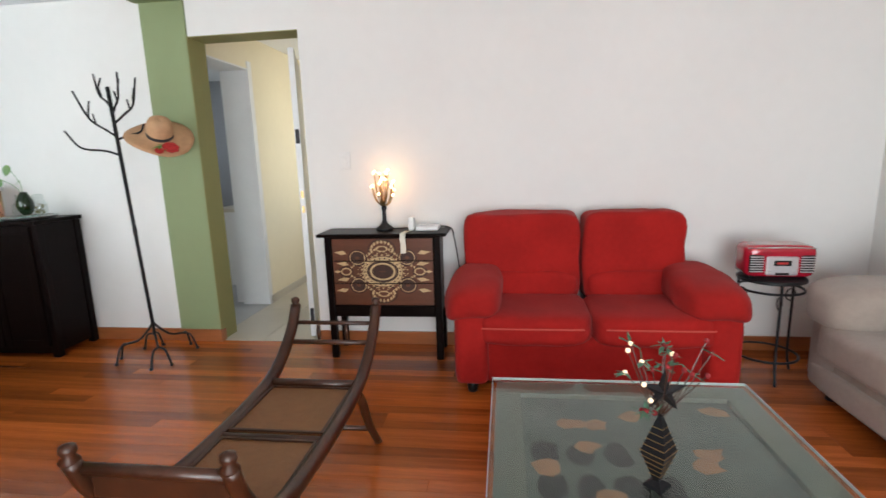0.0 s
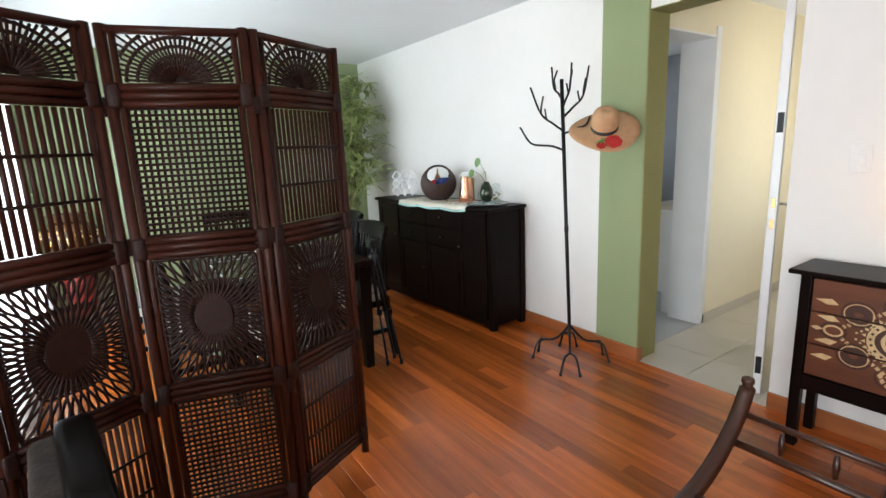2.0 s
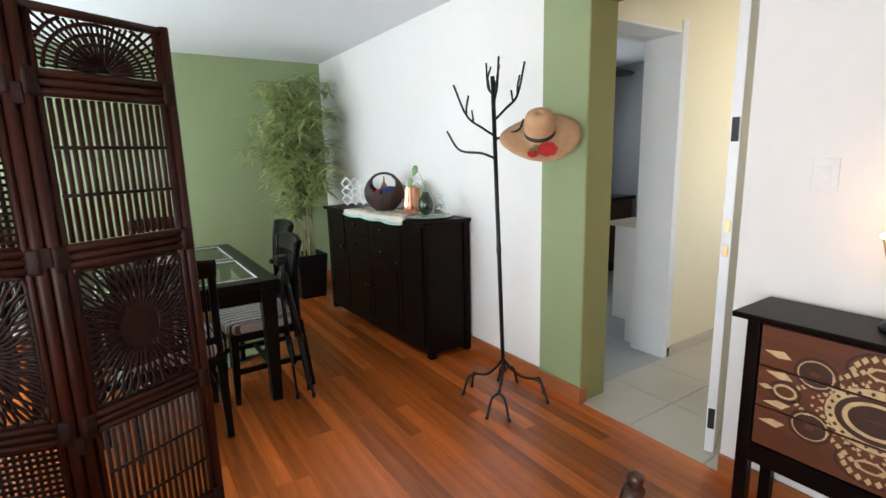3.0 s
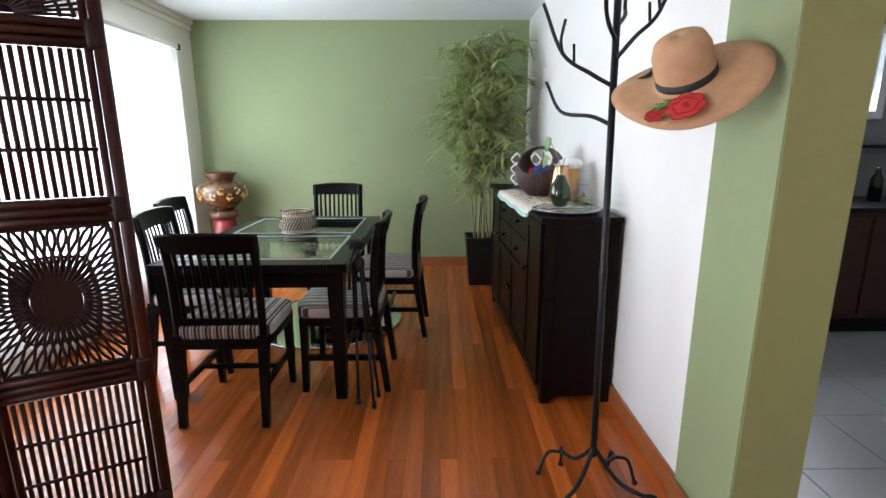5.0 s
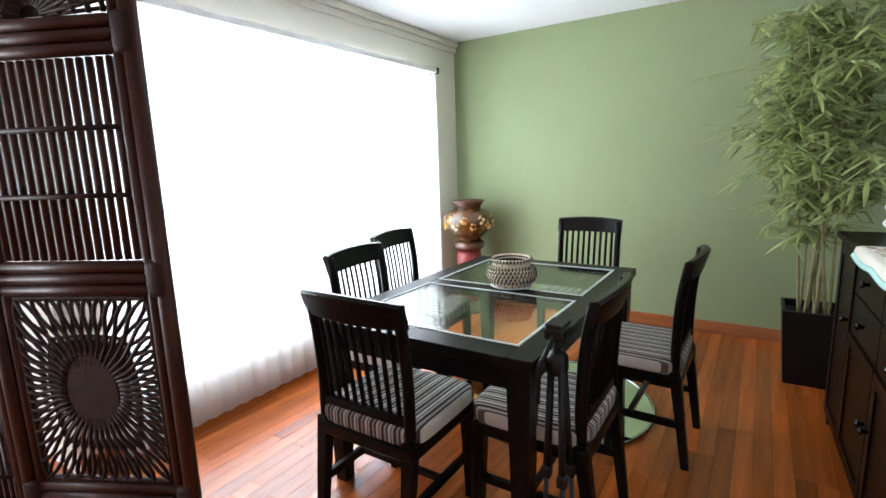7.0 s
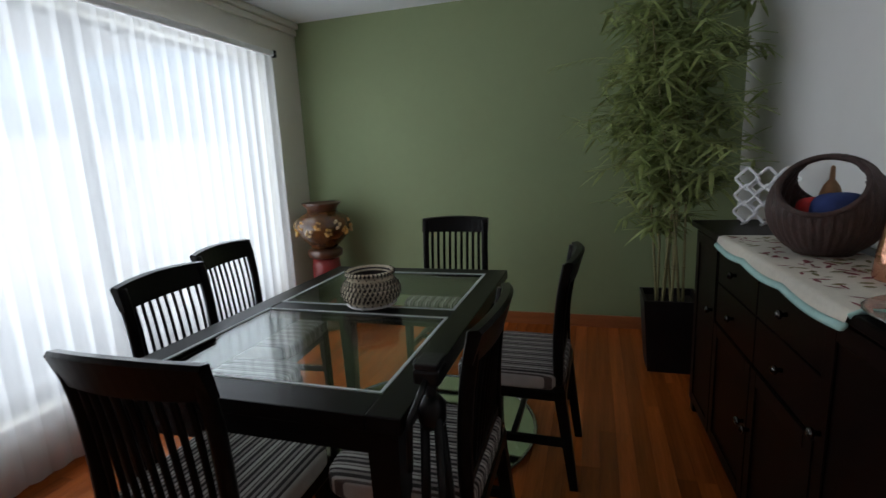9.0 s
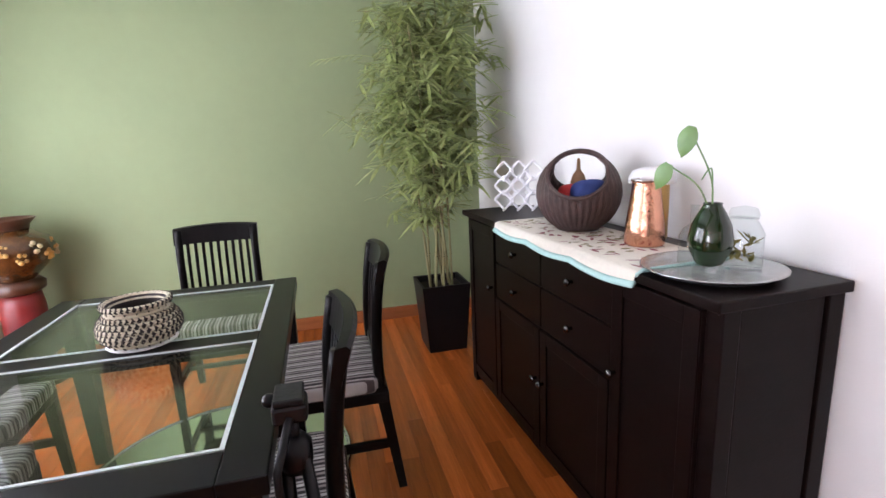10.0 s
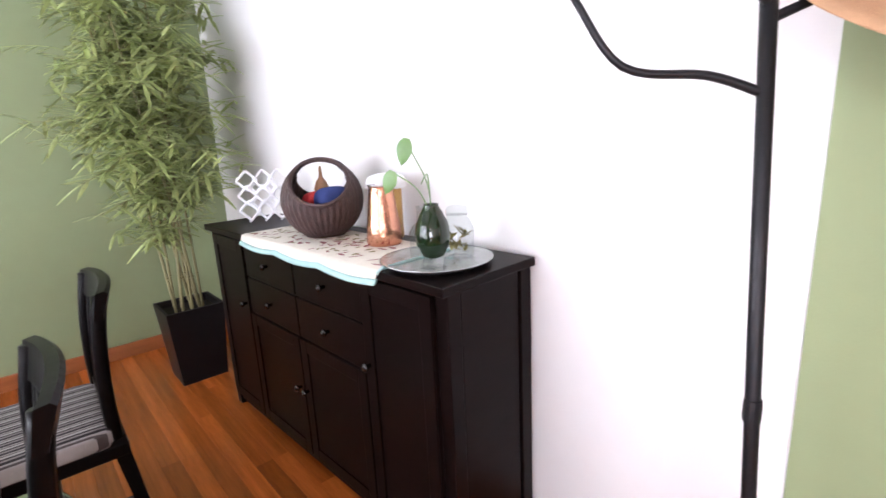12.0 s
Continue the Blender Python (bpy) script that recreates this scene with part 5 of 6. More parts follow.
def diamond(bm, x, z, w, h, y):
    flat(bm, [(x - w, z), (x, z - h), (x + w, z), (x, z + h)], y)


def leaf_shape(bm, x, z, s, e, y):
    flat(bm, [(x * s, z * e), ((x + 0.025) * s, (z + 0.022) * e), ((x + 0.085) * s, (z + 0.012) * e), ((x + 0.04) * s, (z - 0.006) * e)], y)


def gold(bm):
    loop(bm, 0, 0, 0.132, 0.100, 0.026, YI)
    loop(bm, 0, 0, 0.086, 0.062, 0.014, YI, 24)
    for s in (-1, 1):
        # beaded bands that run from the flanks to the crowns
        for e in (-1, 1):
            for k in range(11):
                f = k / 10
                diamond(bm, s * (0.03 + 0.18 * f), e * (0.158 - 0.130 * f), 0.010, 0.010, YI + 0.0008)
                diamond(bm, s * (0.015 + 0.15 * f), e * (0.132 - 0.118 * f), 0.006, 0.006, YI + 0.0006)
            loop(bm, 0.165 * s, 0.092 * e, 0.052, 0.046, 0.004, YI + 0.0004, 20)
            leaf_shape(bm, 0.235, 0.118, s, e, YI)
            leaf_shape(bm, 0.225, 0.045, s, e, YI)
        loop(bm, 0.245 * s, 0, 0.036, 0.026, 0.008, YI, 18)
        diamond(bm, 0.305 * s, 0, 0.026, 0.010, YI)
        # crowns above and below
        for k in range(9):
            a = math.pi * (k + 0.5) / 9
            c, d = math.cos(a), math.sin(a)
            x, z = 0.074 * c, s * (0.135 + 0.062 * d)
            diamond(bm, x, z, 0.010, 0.013, YI)
        loop(bm, 0, 0.150 * s, 0.040, 0.020, 0.007, YI + 0.0002, 18)
    for k in range(26):
        a = 2 * math.pi * (k + 0.5) / 26
        c, d = math.cos(a), math.sin(a)
        flat(bm, [(0.136 * c - 0.007 * d, 0.104 * d + 0.007 * c), (0.136 * c + 0.007 * d, 0.104 * d - 0.007 * c), (0.152 * c, 0.120 * d)], YI + 0.0002)


def dark(bm):
    loop(bm, 0, 0, 0.106, 0.074, 0.016, YI - 0.0008)
    loop(bm, 0, 0, 0.070, 0.046, 0.044, YI - 0.0008, 20)
    for k in range(22):
        a = 2 * math.pi * k / 22
        diamond(bm, 0.118 * math.cos(a), 0.086 * math.sin(a), 0.007, 0.007, YI - 0.0012)
    for s in (-1, 1):
        for e in (-1, 1):
            loop(bm, 0.165 * s, 0.092 * e, 0.046, 0.040, 0.030, YI - 0.0006, 18)
            loop(bm, 0.165 * s, 0.092 * e, 0.064, 0.057, 0.008, YI + 0.0008, 18)
        loop(bm, 0.245 * s, 0, 0.050, 0.038, 0.009, YI + 0.0008, 18)
        loop(bm, 0, 0.150 * s, 0.094, 0.064, 0.008, YI + 0.0009, 24)


inlay(gold, GOLDINLAY, "gold_inlay")
inlay(dark, DARKINLAY, "dark_inlay")

LX, LY = 0.632, 3.36
lamp = thing("branch_lamp", "bronze table lamp with a spray of glowing bulbs", "lamp")
part("base", lathe([(0.055, 0), (0.06, 0.008), (0.052, 0.02), (0.03, 0.035), (0.018, 0.05), (0.013, 0.07), (0.013, 0.13), (0.02, 0.15), (0.013, 0.16)], 24, at=(LX, LY, DZ + 0.001)), IRON, lamp, smooth=True)
rnd = random.Random(3)
for k in range(20):
    a = 2 * math.pi * k / 20 + rnd.uniform(-0.2, 0.2)
    r, h = rnd.uniform(0.03, 0.08), rnd.uniform(0.22, 0.40)
    tip = Vector((LX + r * math.cos(a), LY + r * math.sin(a), DZ + h))
    br = part("branch", tube(curve([(LX, LY, DZ + 0.15), (LX + r * 0.7 * math.cos(a), LY + r * 0.7 * math.sin(a), DZ + 0.15 + (h - 0.15) * 0.4), tip], 4), 0.0035, 6), BRASS, lamp, smooth=True)
    part("bulb", disc_ball(None, tip, 0.0085, 6), BULB, br, "warm glowing bulb", True)
part("cord", tube(curve([(LX + 0.05, LY + 0.03, DZ + 0.006), (LX + 0.2, LY + 0.06, DZ + 0.006), (DX1 + 0.03, DY1 - 0.02, DZ + 0.004), (DX1 + 0.07, DY1 - 0.01, DZ - 0.08), (DX1 + 0.10, DY1 + 0.01, DZ - 0.3)]), 0.004, 6), IRON, lamp, "black lamp cord", True)
bulb_light = new("lamp_light", bpy.data.lights.new("lamp_light", "POINT"))
bulb_light.data.energy, bulb_light.data.color, bulb_light.data.shadow_soft_size = 0.36, (1.0, 0.48, 0.22), 0.02
bulb_light.location = (LX, LY, DZ + 0.31)

ph = thing("telephone", "white desk telephone with handset", "telephone")
bm = box(0.85, 1.0, 3.29, 3.42, DZ + 0.001, DZ + 0.03, 0.008)
part("base", bm, PLASTIC, ph)
part("handset", box(0.80, 0.84, 3.30, 3.345, DZ + 0.001, DZ + 0.09, 0.012), PLASTIC, ph)
part("display", box(0.88, 0.97, 3.305, 3.335, DZ + 0.0305, DZ + 0.034, 0.001), SILVER, ph)
rb = thing("lace_strip", "white lace strip hanging over the drawer front", "cloth")
bm = bmesh.new()
prev = None
for x, y, z in ((0.80, 3.30, DZ + 0.003), (0.79, 3.22, DZ + 0.003), (0.787, 3.183, DZ + 0.001), (0.785, 3.179, DZ - 0.03), (0.79, 3.178, DZ - 0.08), (0.787, 3.180, DZ - 0.125)):
    v = [bm.verts.new((x - 0.018, y, z)), bm.verts.new((x, y - 0.004, z)), bm.verts.new((x + 0.018, y, z))]
    if prev:
        bm.faces.new((prev[0], v[0], v[1], prev[1]))
        bm.faces.new((prev[1], v[1], v[2], prev[2]))
    prev = v
part("strip", bm, LINEN, rb, smooth=True)
sw = thing("light_switch", "white square wall light switch", "switch")
part("plate", box(0.30, 0.38, NORTH - 0.008, NORTH, 1.26, 1.38, 0.003), PLASTIC, sw)
part("rocker", box(0.32, 0.36, NORTH - 0.012, NORTH - 0.008, 1.29, 1.35, 0.002), PLASTIC, sw)


# ---- red two-seat sofa ----
def loveseat():
    s = thing("red_sofa", "red microfibre two-seat sofa with pillow arms", "sofa")
    x0, x1, y0, y1 = 1.14, 2.655, 2.72, 3.46
    part("base", pillow(x0 + 0.06, x1 - 0.06, y0 + 0.055, y1 - 0.05, 0.05, 0.34, 0.2, 10, 0.004), RED, s, smooth=True)
    mid = (x0 + x1) / 2
    for i, (a, b) in enumerate(((x0 + 0.10, mid + 0.004), (mid - 0.004, x1 - 0.10))):
        cu = part("seat_cushion", pillow(a, b, y0 - 0.02, y1 - 0.18, 0.29, 0.475, 0.38, 12, 0.012, i * 5), RED, s, smooth=True)
        part("piping", tube([(a + 0.06, y0 - 0.012, 0.405), (a + 0.14, y0 - 0.022, 0.407), ((a + b) / 2, y0 - 0.026, 0.408), (b - 0.14, y0 - 0.022, 0.407), (b - 0.06, y0 - 0.012, 0.405)], 0.005, 6), STITCH, cu)
        bk = pillow(a - 0.07 if i == 0 else a + 0.012, b - 0.012 if i == 0 else b - 0.05, y1 - 0.27, y1 - 0.005, 0.40, 0.968, 0.22, 12, 0.014, i * 9 + 2)
        part("back_cushion", bk, RED, s, smooth=True)
        part("lumbar_roll", pillow(a + 0.03, b - 0.03, y1 - 0.31, y1 - 0.14, 0.43, 0.62, 0.6, 8, 0.012, i * 3 + 1), RED, s, smooth=True)
    for i, (a, b) in enumerate(((x0 - 0.01, x0 + 0.21), (x1 - 0.21, x1 + 0.01))):
        part("arm", pillow(a + 0.01, b - 0.01, y0 + 0.0, y1 - 0.08, 0.04, 0.50, 0.3, 10, 0.006, i), RED, s, smooth=True)
        bm = pillow(a - 0.05 if i == 0 else a - 0.10, b + 0.06 if i == 0 else b + 0.05, y0 - 0.03, y1 - 0.12, 0.43, 0.64, 0.62, 12, 0.014, i * 7 + 4)
        mid_x, sign = (a + b) / 2, -1 if i == 0 else 1
        for v in bm.verts:
            out = (v.co.x - mid_x) * sign / 0.17
            back = (v.co.y - y0) / (y1 - y0)
            v.co.z += -0.055 * max(0.0, out) ** 2 + 0.05 * max(0.0, back - 0.1) - 0.03 * max(0.0, 0.25 - back)
        part("arm_pillow", bm, RED, s, smooth=True)
    for x in (x0 + 0.10, x1 - 0.10):
        for y in (y0 + 0.08, y1 - 0.12):
            part("foot", lathe([(0.025, 0), (0.03, 0.02), (0.032, 0.09)], 14, at=(x, y, 0)), DARKPLASTIC, s, "short black foot", True)
    return s


loveseat()

# ---- taupe sofa along the east wall ----
gs = thing("taupe_sofa", "taupe microfibre sofa with padded arms", "sofa")
gx0, gx1, gy0, gy1 = 3.03, 3.69, 0.75, 2.96
part("base", pillow(gx0 + 0.03, gx1 - 0.03, gy0 + 0.05, gy1 - 0.05, 0.06, 0.27, 0.14, 10), GREY, gs, smooth=True)
part("apron", pillow(gx0 + 0.0, gx0 + 0.15, gy0 + 0.06, gy1 - 0.06, 0.07, 0.20, 0.25, 10), GREY, gs, smooth=True)
for k in range(3):
    a = gy0 + 0.16 + k * 0.63
    part("seat_cushion", pillow(gx0 - 0.02, gx1 - 0.15, a, a + 0.65 if k < 2 else gy1 - 0.1, 0.24, 0.44, 0.36, 12, 0.012, k), GREY, gs, smooth=True)
    part("back_cushion", pillow(gx1 - 0.26, gx1 - 0.02, a - 0.02, a + 0.64, 0.38, 0.86, 0.36, 10, 0.012, k + 4), GREY, gs, smooth=True)
for a, b in ((gy0, gy0 + 0.3), (gy1 - 0.3, gy1)):
    part("arm", pillow(gx0 + 0.02, gx1 - 0.04, a + 0.03, b - 0.03, 0.06, 0.46, 0.25, 10), GREY, gs, smooth=True)
    part("arm_pillow", pillow(gx0 - 0.03, gx1 - 0.05, a - 0.03, b + 0.04, 0.38, 0.655, 0.6, 12, 0.012, 2), GREY, gs, smooth=True)
for x in (gx0 + 0.1, gx1 - 0.1):
    for y in (gy0 + 0.15, gy1 - 0.15):
        part("foot", lathe([(0.025, 0), (0.032, 0.08)], 12, at=(x, y, 0)), DARKPLASTIC, gs)

# ---- side table with radio ----
QX, QY = 2.945, 3.13
st = thing("side_table", "small round black iron side table", "table")
part("tabletop", lathe([(0.168, 0.575), (0.175, 0.58), (0.175, 0.59), (0.168, 0.595)], 40, at=(QX, QY, 0)), IRON, st, smooth=False)
part("ring", tube([(QX + 0.165 * math.cos(2 * math.pi * k / 40), QY + 0.165 * math.sin(2 * math.pi * k / 40), 0.525) for k in range(40)], 0.007, 6, closed=True), IRON, st, smooth=True)
part("lower_ring", tube([(QX + 0.165 * math.cos(2 * math.pi * k / 40), QY + 0.165 * math.sin(2 * math.pi * k / 40), 0.13) for k in range(40)], 0.007, 6, closed=True), IRON, st, smooth=True)
for a in (20, 140, 262):
    c, s_ = math.cos(radians(a)), math.sin(radians(a))
    part("leg", tube(curve([(QX + 0.165 * c, QY + 0.165 * s_, 0.58), (QX + 0.165 * c, QY + 0.165 * s_, 0.45), (QX + 0.165 * c, QY + 0.165 * s_, 0.13), (QX + 0.19 * c, QY + 0.19 * s_, 0.0)]), 0.0075, 7), IRON, st, smooth=True)
    part("scroll", tube([(QX + (0.15 + 0.035 * math.cos(t)) * c, QY + (0.15 + 0.035 * math.cos(t)) * s_, 0.47 + 0.035 * math.sin(t)) for t in [k * 0.4 for k in range(13)]], 0.004, 5), IRON, st, smooth=True)
radio = thing("radio", "retro glossy red radio with silver front", "radio", pose(QX + 0.0, QY - 0.01, 0.596, 0, 0, -3) @ Matrix.Scale(0.86, 4))
part("body", pillow(-0.21, 0.21, -0.11, 0.11, 0.012, 0.225, 0.3, 10), REDPLASTIC, radio, smooth=True)
part("front_panel", box(-0.095, 0.095, -0.122, -0.10, 0.03, 0.155, 0.012), SILVER, radio, "silver control panel")
part("display", box(-0.05, 0.05, -0.1245, -0.1215, 0.095, 0.13, 0.003), DARKPLASTIC, radio)
part("display_bar", box(-0.035, 0.03, -0.1262, -0.1248, 0.106, 0.119), ROSE, radio, "orange display reading")
part("cassette_slot", box(-0.04, 0.04, -0.1245, -0.1215, 0.035, 0.05, 0.002), DARKPLASTIC, radio)
for sgn in (-1, 1):
    part("speaker", box(0.105 * sgn - 0.0, 0.19 * sgn, -0.112, -0.09, 0.045, 0.165, 0.01) if sgn > 0 else box(-0.19, -0.105, -0.112, -0.09, 0.045, 0.165, 0.01), DARKPLASTIC, radio, "dark speaker grille")
    for k in range(7):
        x = 0.148 * sgn
        part("grille_bar", box(x - 0.04, x + 0.04, -0.115, -0.111, 0.052 + k * 0.016, 0.058 + k * 0.016), SILVER, radio)
    part("knob", lathe([(0.012, 0.0), (0.012, 0.01), (0.001, 0.011)], 12, at=(0.075 * sgn, -0.125, 0.05)), SILVER, radio)
part("trim", tube([(-0.2, -0.095, 0.205), (0, -0.113, 0.213), (0.2, -0.095, 0.205)], 0.004, 6), SILVER, radio, smooth=True)
for x in (-0.15, 0.15):
    part("foot", box(x - 0.02, x + 0.02, -0.06, 0.06, 0.0, 0.02, 0.004), DARKPLASTIC, radio)

# ---- coffee table ----
CX0, CX1, CY0, CY1, CZ = 1.39, 2.372, 0.95, 2.145, 0.385
ct = thing("coffee_table", "low square coffee table with glass top and stone frame", "coffee table")
e = 0.10
for p in [(CX0, CX1, CY0, CY0 + e), (CX0, CX1, CY1 - e, CY1), (CX0, CX0 + e, CY0 + e, CY1 - e), (CX1 - e, CX1, CY0 + e, CY1 - e)]:
    part("frame_rail", box(*p, CZ - 0.05, CZ - 0.012, 0.003), SLATE, ct)
part("glass_top", box(CX0 - 0.015, CX1 + 0.015, CY0 - 0.015, CY1 + 0.015, CZ - 0.0115, CZ, 0.003, segs=1), PANE, ct, "thick clear glass top").visible_shadow = False
bm = None
for q in [(CX0 - 0.016, CX1 + 0.016, CY1 + 0.0155, CY1 + 0.0175), (CX0 - 0.0175, CX0 - 0.0155, CY0, CY1 + 0.0155), (CX1 + 0.0155, CX1 + 0.0175, CY0, CY1 + 0.0155)]:
    bm = box(q[0], q[1], q[2], q[3], CZ - 0.011, CZ - 0.001, bm=bm)
part("glass_edge", bm, FROST, ct, "pale green polished glass edge")
for x in (CX0 + 0.05, CX1 - 0.05):
    for y in (CY0 + 0.05, CY1 - 0.05):
        part("leg", box(x - 0.045, x + 0.045, y - 0.045, y + 0.045, 0, CZ - 0.05, 0.005), SLATE, ct)
part("shelf", box(CX0 + 0.101, CX1 - 0.101, CY0 + 0.101, CY1 - 0.101, CZ - 0.048, CZ - 0.030), material("mottled_stone", (0.085, 0.095, 0.09), 0.5, var=0.7, scale=6), ct, "mottled grey stone panel under the glass")
# Rows of dark leaf-shaped patches just below the glass.
bm = bmesh.new()
rnd = random.Random(5)
for i in range(4):
    for j in range(4):
        x, y = 1.56 + j * 0.115, 1.18 + i * 0.165
        pts = []
        for k in range(10):
            a = 2 * math.pi * k / 10
            r = rnd.uniform(0.7, 1.15)
            pts.append(bm.verts.new((x + 0.048 * r * math.cos(a), y + 0.07 * r * math.sin(a), CZ - 0.0285)))
        bm.faces.new(pts)
part("leaf_inlay", bm, DARKPLASTIC, ct, "dark leaf-shaped patches under the glass")
bm = bmesh.new()
for k in range(12):
    x, y = rnd.uniform(1.55, 2.22), rnd.uniform(1.1, 2.0)
    bm.faces.new([bm.verts.new((x + 0.05 * rnd.uniform(0.6, 1.3) * math.cos(2 * math.pi * q / 9), y + 0.04 * rnd.uniform(0.6, 1.3) * math.sin(2 * math.pi * q / 9), CZ - 0.0278)) for q in range(9)])
part("rust_inlay", bm, material("rust_stone", (0.35, 0.16, 0.08), 0.5, var=0.4, scale=20), ct, "rust coloured stone inlay")

# diamond vase with star and berries
vs = thing("berry_arrangement", "dark diamond wire vase with star, berries and lights", "ornament")
WX, WY = 1.853, 1.487
part("vase", lathe([(0.04, 0.001), (0.035, 0.01), (0.012, 0.02), (0.05, 0.11), (0.008, 0.215), (0.012, 0.225)], 4, at=(WX, WY, CZ)), IRON, vs, "diamond-shaped dark metal vase")
for k in range(9):
    z = 0.04 + 0.018 * k
    r = (0.012 + (z - 0.02) / 0.09 * 0.038 if z < 0.11 else 0.05 - (z - 0.11) / 0.105 * 0.042) * 1.02
    part("wire", tube([(WX + r * math.cos(math.pi / 2 * q), WY + r * math.sin(math.pi / 2 * q), CZ + z) for q in range(4)], 0.0016, 5, closed=True), BRASS, vs)
bm = bmesh.new()
cz = CZ + 0.295
front = bm.verts.new((WX, WY - 0.03, cz))
back = bm.verts.new((WX, WY - 0.0, cz))
sv = [bm.verts.new((WX + (0.068 if k % 2 == 0 else 0.024) * math.sin(2 * math.pi * k / 10), WY - 0.012, cz + (0.068 if k % 2 == 0 else 0.024) * math.cos(2 * math.pi * k / 10))) for k in range(10)]
for k in range(10):
    bm.faces.new((sv[k], sv[(k + 1) % 10], front))
    bm.faces.new((sv[(k + 1) % 10], sv[k], back))
part("star", bm, IRON, vs, "dark metal star")
rnd = random.Random(11)
for k in range(22):
    a, f = rnd.uniform(0, 6.28), rnd.uniform(0.25, 1)
    tip = Vector((WX + 0.125 * f * math.cos(a), WY + 0.09 * f * math.sin(a) + 0.01, CZ + rnd.uniform(0.22, 0.43)))
    tg = part("sprig", tube(curve([(WX, WY, CZ + 0.21), (WX + 0.4 * (tip.x - WX), WY + 0.4 * (tip.y - WY), CZ + 0.27), tip], 4), 0.0016, 4), BENCHWOOD, vs)
    kind = k % 3
    part("berry" if kind else "fairy_light", disc_ball(None, tip, 0.0075 if kind else 0.007, 5), (BEAD, ROSEDARK, ROSEDARK)[kind], tg, ("small pale fairy light", "dark red berry", "dark red berry")[kind], True)
    if kind == 2 or k % 2 == 0:
        lb = bmesh.new()
        for q in range(4):
            d = Vector((rnd.uniform(-1, 1), rnd.uniform(-1, 1), rnd.uniform(-0.4, 0.8))).normalized() * 0.035
            leaf_blade(lb, tip, tip + d, 0.009, (0.2, 0.3, 1), 2)
        part("leaf", lb, material("dusty_green_leaf", (0.07, 0.16, 0.10), 0.6) if k == 0 else bpy.data.materials["dusty_green_leaf"], tg)

# ---- caned bench with scrolled ends ----
bench = thing("caned_bench", "antique brown wooden bench with caned seat and curved ends", "bench", Matrix.Translation((0, 1.085, 0)) @ Matrix.Diagonal((1, 0.962, 1, 1)) @ Matrix.Translation((0, -1.13, 0)))
bx0, bx1 = 0.432, 0.826
side_line = [(1.13, 0.66), (1.17, 0.56), (1.27, 0.445), (1.42, 0.40), (1.75, 0.385), (2.05, 0.40), (2.22, 0.45), (2.36, 0.55), (2.43, 0.645)]
for x in (bx0, bx1):
    part("side_rail", tube(curve([(x, y, z) for y, z in side_line], 5), 0.021, 8, flat=1.25), BENCHWOOD, bench, smooth=True)
    for y, z in (side_line[0], side_line[-1]):
        part("finial", lathe([(0.020, -0.01), (0.024, 0.0), (0.014, 0.012), (0.02, 0.024), (0.018, 0.036), (0.001, 0.043)], 14, at=(x, y, z)), BENCHWOOD, bench, smooth=True)
    for ya, yb, yc in ((1.42, 1.30, 1.20), (2.05, 2.20, 2.34)):
        part("leg", tube(curve([(x, ya, 0.39), (x, (ya + yb) / 2, 0.31), (x, yb, 0.17), (x, yc, 0.0)], 5), 0.022, 8, taper=0.75), BENCHWOOD, bench, smooth=True)
for y, z, r in ((1.145, 0.63, 0.016), (1.19, 0.53, 0.02), (2.395, 0.572, 0.010), (2.33, 0.50, 0.012), (1.32, 0.415, 0.018), (1.70, 0.383, 0.018), (2.10, 0.405, 0.018)):
    part("cross_rail", tube([(bx0, y, z), ((bx0 + bx1) / 2, y, z), (bx1, y, z)], r, 8), BENCHWOOD, bench, smooth=True)
part("crest_board", box(bx0 + 0.02, bx1 - 0.02, 1.155, 1.175, 0.545, 0.615, 0.006), BENCHWOOD, bench)
for x in (bx0 + 0.13, bx1 - 0.13):
    part("spindle", lathe([(0.006, 0.50), (0.010, 0.535), (0.006, 0.57)], 10, at=(x, 2.365, 0)), BENCHWOOD, bench, smooth=True)
part("stretcher", tube([(bx0, 1.27, 0.13), (bx1, 1.27, 0.13)], 0.012, 8), BENCHWOOD, bench, smooth=True)
part("stretcher", tube([(bx0, 2.23, 0.13), (bx1, 2.23, 0.13)], 0.012, 8), BENCHWOOD, bench, smooth=True)
for y0, y1 in ((1.345, 1.68), (1.725, 2.08)):
    part("cane_panel", box(bx0 + 0.022, bx1 - 0.022, y0, y1, 0.388, 0.394), CANE, bench, "golden woven cane panel")
    bm = None
    for q in [(bx0 + 0.020, bx0 + 0.034, y0, y1), (bx1 - 0.034, bx1 - 0.020, y0, y1), (bx0 + 0.034, bx1 - 0.034, y0, y0 + 0.012), (bx0 + 0.034, bx1 - 0.034, y1 - 0.012, y1)]:
        bm = box(*q, 0.3945, 0.401, 0.002, bm)
    part("cane_beading", bm, BENCHWOOD, bench)

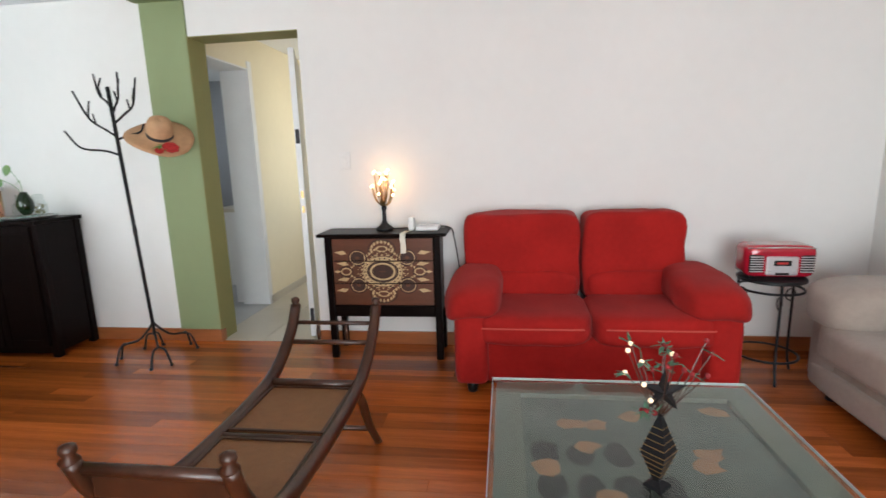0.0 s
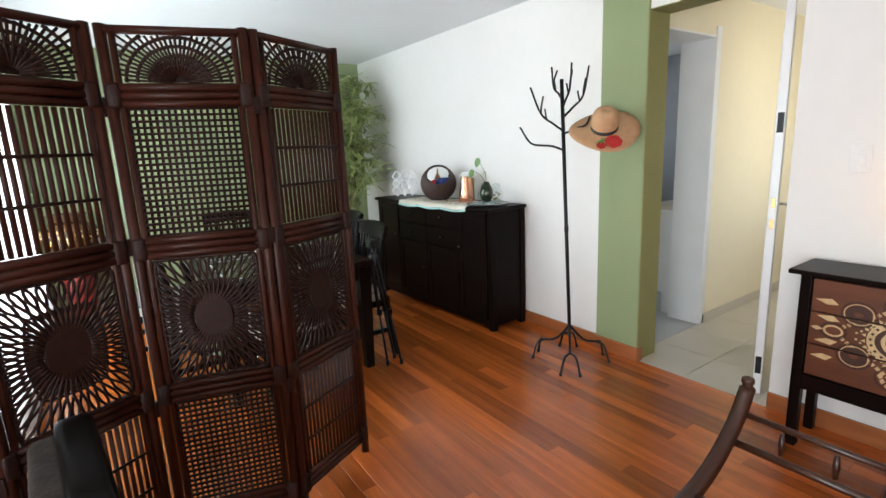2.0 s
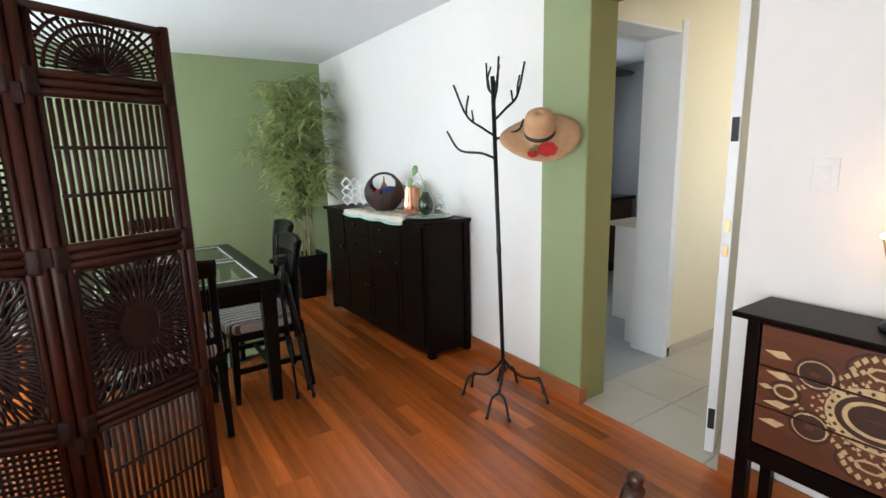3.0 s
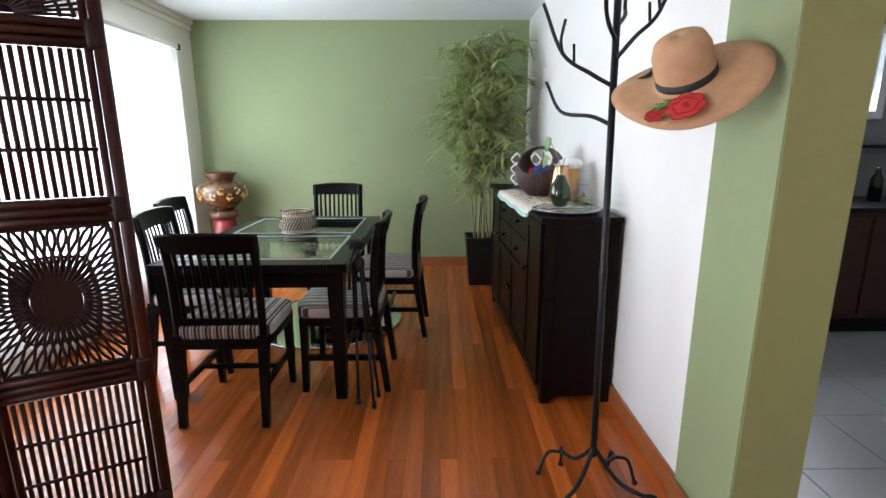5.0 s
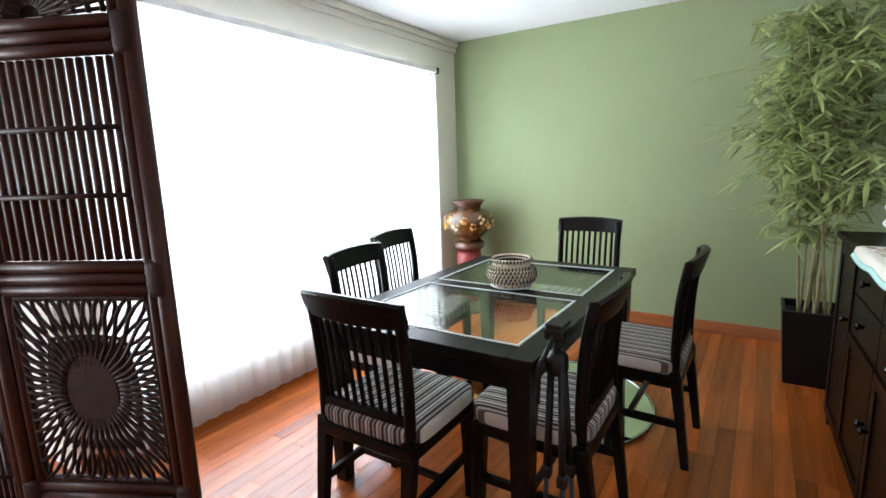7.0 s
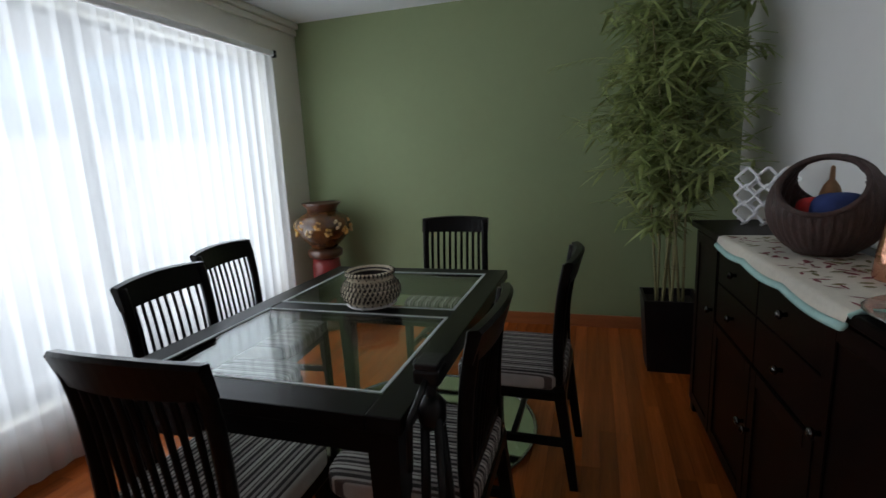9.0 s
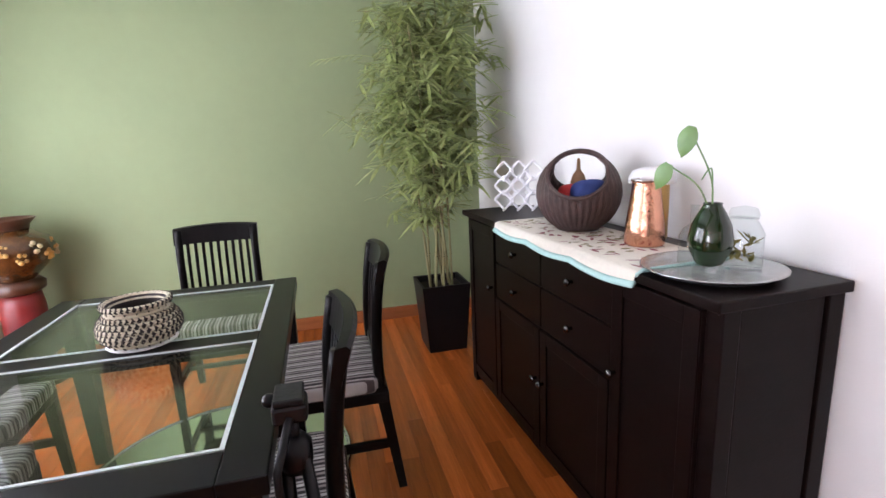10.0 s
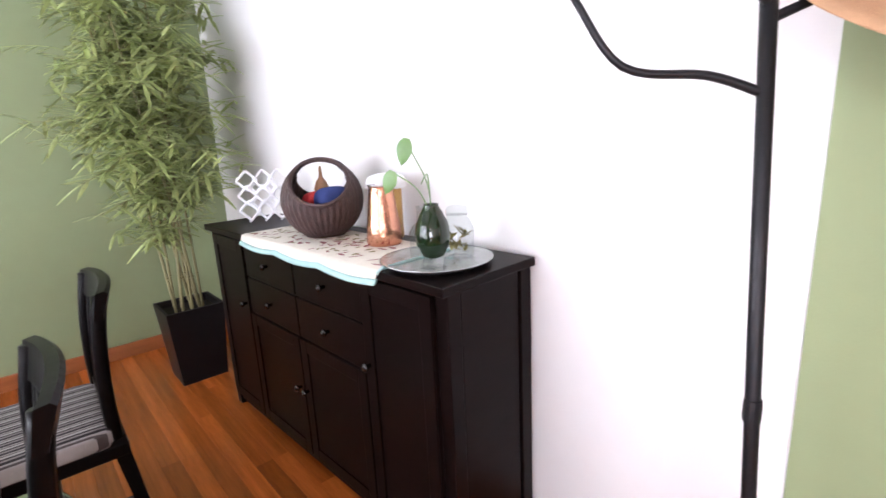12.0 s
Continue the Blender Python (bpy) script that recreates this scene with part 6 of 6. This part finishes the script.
# ---- black armchair beside the screen ----
ac = thing("black_chair", "black high-back chair with ribbed dark upholstery", "chair", pose(-0.32, 0.34, 0, 0, 0, 186))
part("back_frame", pillow(-0.27, 0.27, -0.30, -0.20, 0.30, 0.76, 0.25, 10), CHAIRWOOD, ac, smooth=True)
part("back_cushion", pillow(-0.22, 0.22, -0.23, -0.14, 0.42, 0.74, 0.3, 10, 0.01), material("dark_ribbed_cloth", (0.03, 0.027, 0.025), 0.6, var=0.8, scale=30, bump=1, bump_scale=60), ac, smooth=True)
part("seat", pillow(-0.26, 0.26, -0.24, 0.26, 0.33, 0.46, 0.3, 10), CHAIRWOOD, ac, smooth=True)
for x in (-0.22, 0.22):
    for y in (-0.22, 0.22):
        part("leg", beam((x, y, 0.36), (x, y, 0), 0.045, 0.03), CHAIRWOOD, ac)

# ---- plank floor ----
floor = thing("floor", "orange-brown varnished narrow plank floor", "floor", kind="structure")
part("subfloor", box(GREENX, EASTX, SILL - 0.1, NORTH, -0.06, -0.0165), SKIRT, floor)
part("subfloor", box(-1.35, EASTX, SOUTH, SILL - 0.1, -0.06, -0.0165), SKIRT, floor)
rnd = random.Random(21)
PW = 0.0755
shared = {}


def plank_mesh(length):
    if length not in shared:
        bm = box(0, length - 0.0006, 0, PW - 0.0006, -0.016, 0, 0.0006, segs=1)
        me = bpy.data.meshes.new("plank")
        bm.to_mesh(me)
        bm.free()
        me.materials.append(PLANK)
        shared[length] = me
    return shared[length]


rest_v, rest_f = [], []
row = 0
made = 0
y = NORTH - PW
while y > SOUTH - PW:
    x = GREENX if y > SILL - 0.12 else -1.35
    while x < EASTX - 0.02:
        length = round(min(rnd.choice((0.9, 1.2, 1.5, 1.8, 2.1)), EASTX - x), 2)
        if EASTX - x - length < 0.25:
            length = round(EASTX - x, 2)
        if y > -0.05 and made < 298:
            ob = new("plank", plank_mesh(length))
            ob.parent = floor
            ob.location = (x, y, 0)
            made += 1
        else:
            n = len(rest_v)
            for zz in (-0.016, 0.0):
                rest_v += [(x, y, zz), (x + length - 0.0012, y, zz), (x + length - 0.0012, y + PW - 0.0012, zz), (x, y + PW - 0.0012, zz)]
            rest_f += [(n + 4, n + 5, n + 6, n + 7), (n, n + 1, n + 5, n + 4), (n + 1, n + 2, n + 6, n + 5), (n + 2, n + 3, n + 7, n + 6), (n + 3, n, n + 4, n + 7)]
        x += length
    y -= PW
me = bpy.data.meshes.new("planks_rest")
me.from_pydata(rest_v, [], rest_f)
me.materials.append(PLANK)
rest = new("planks_rest", me)
rest.parent = floor
rest["kind"] = "stuff"
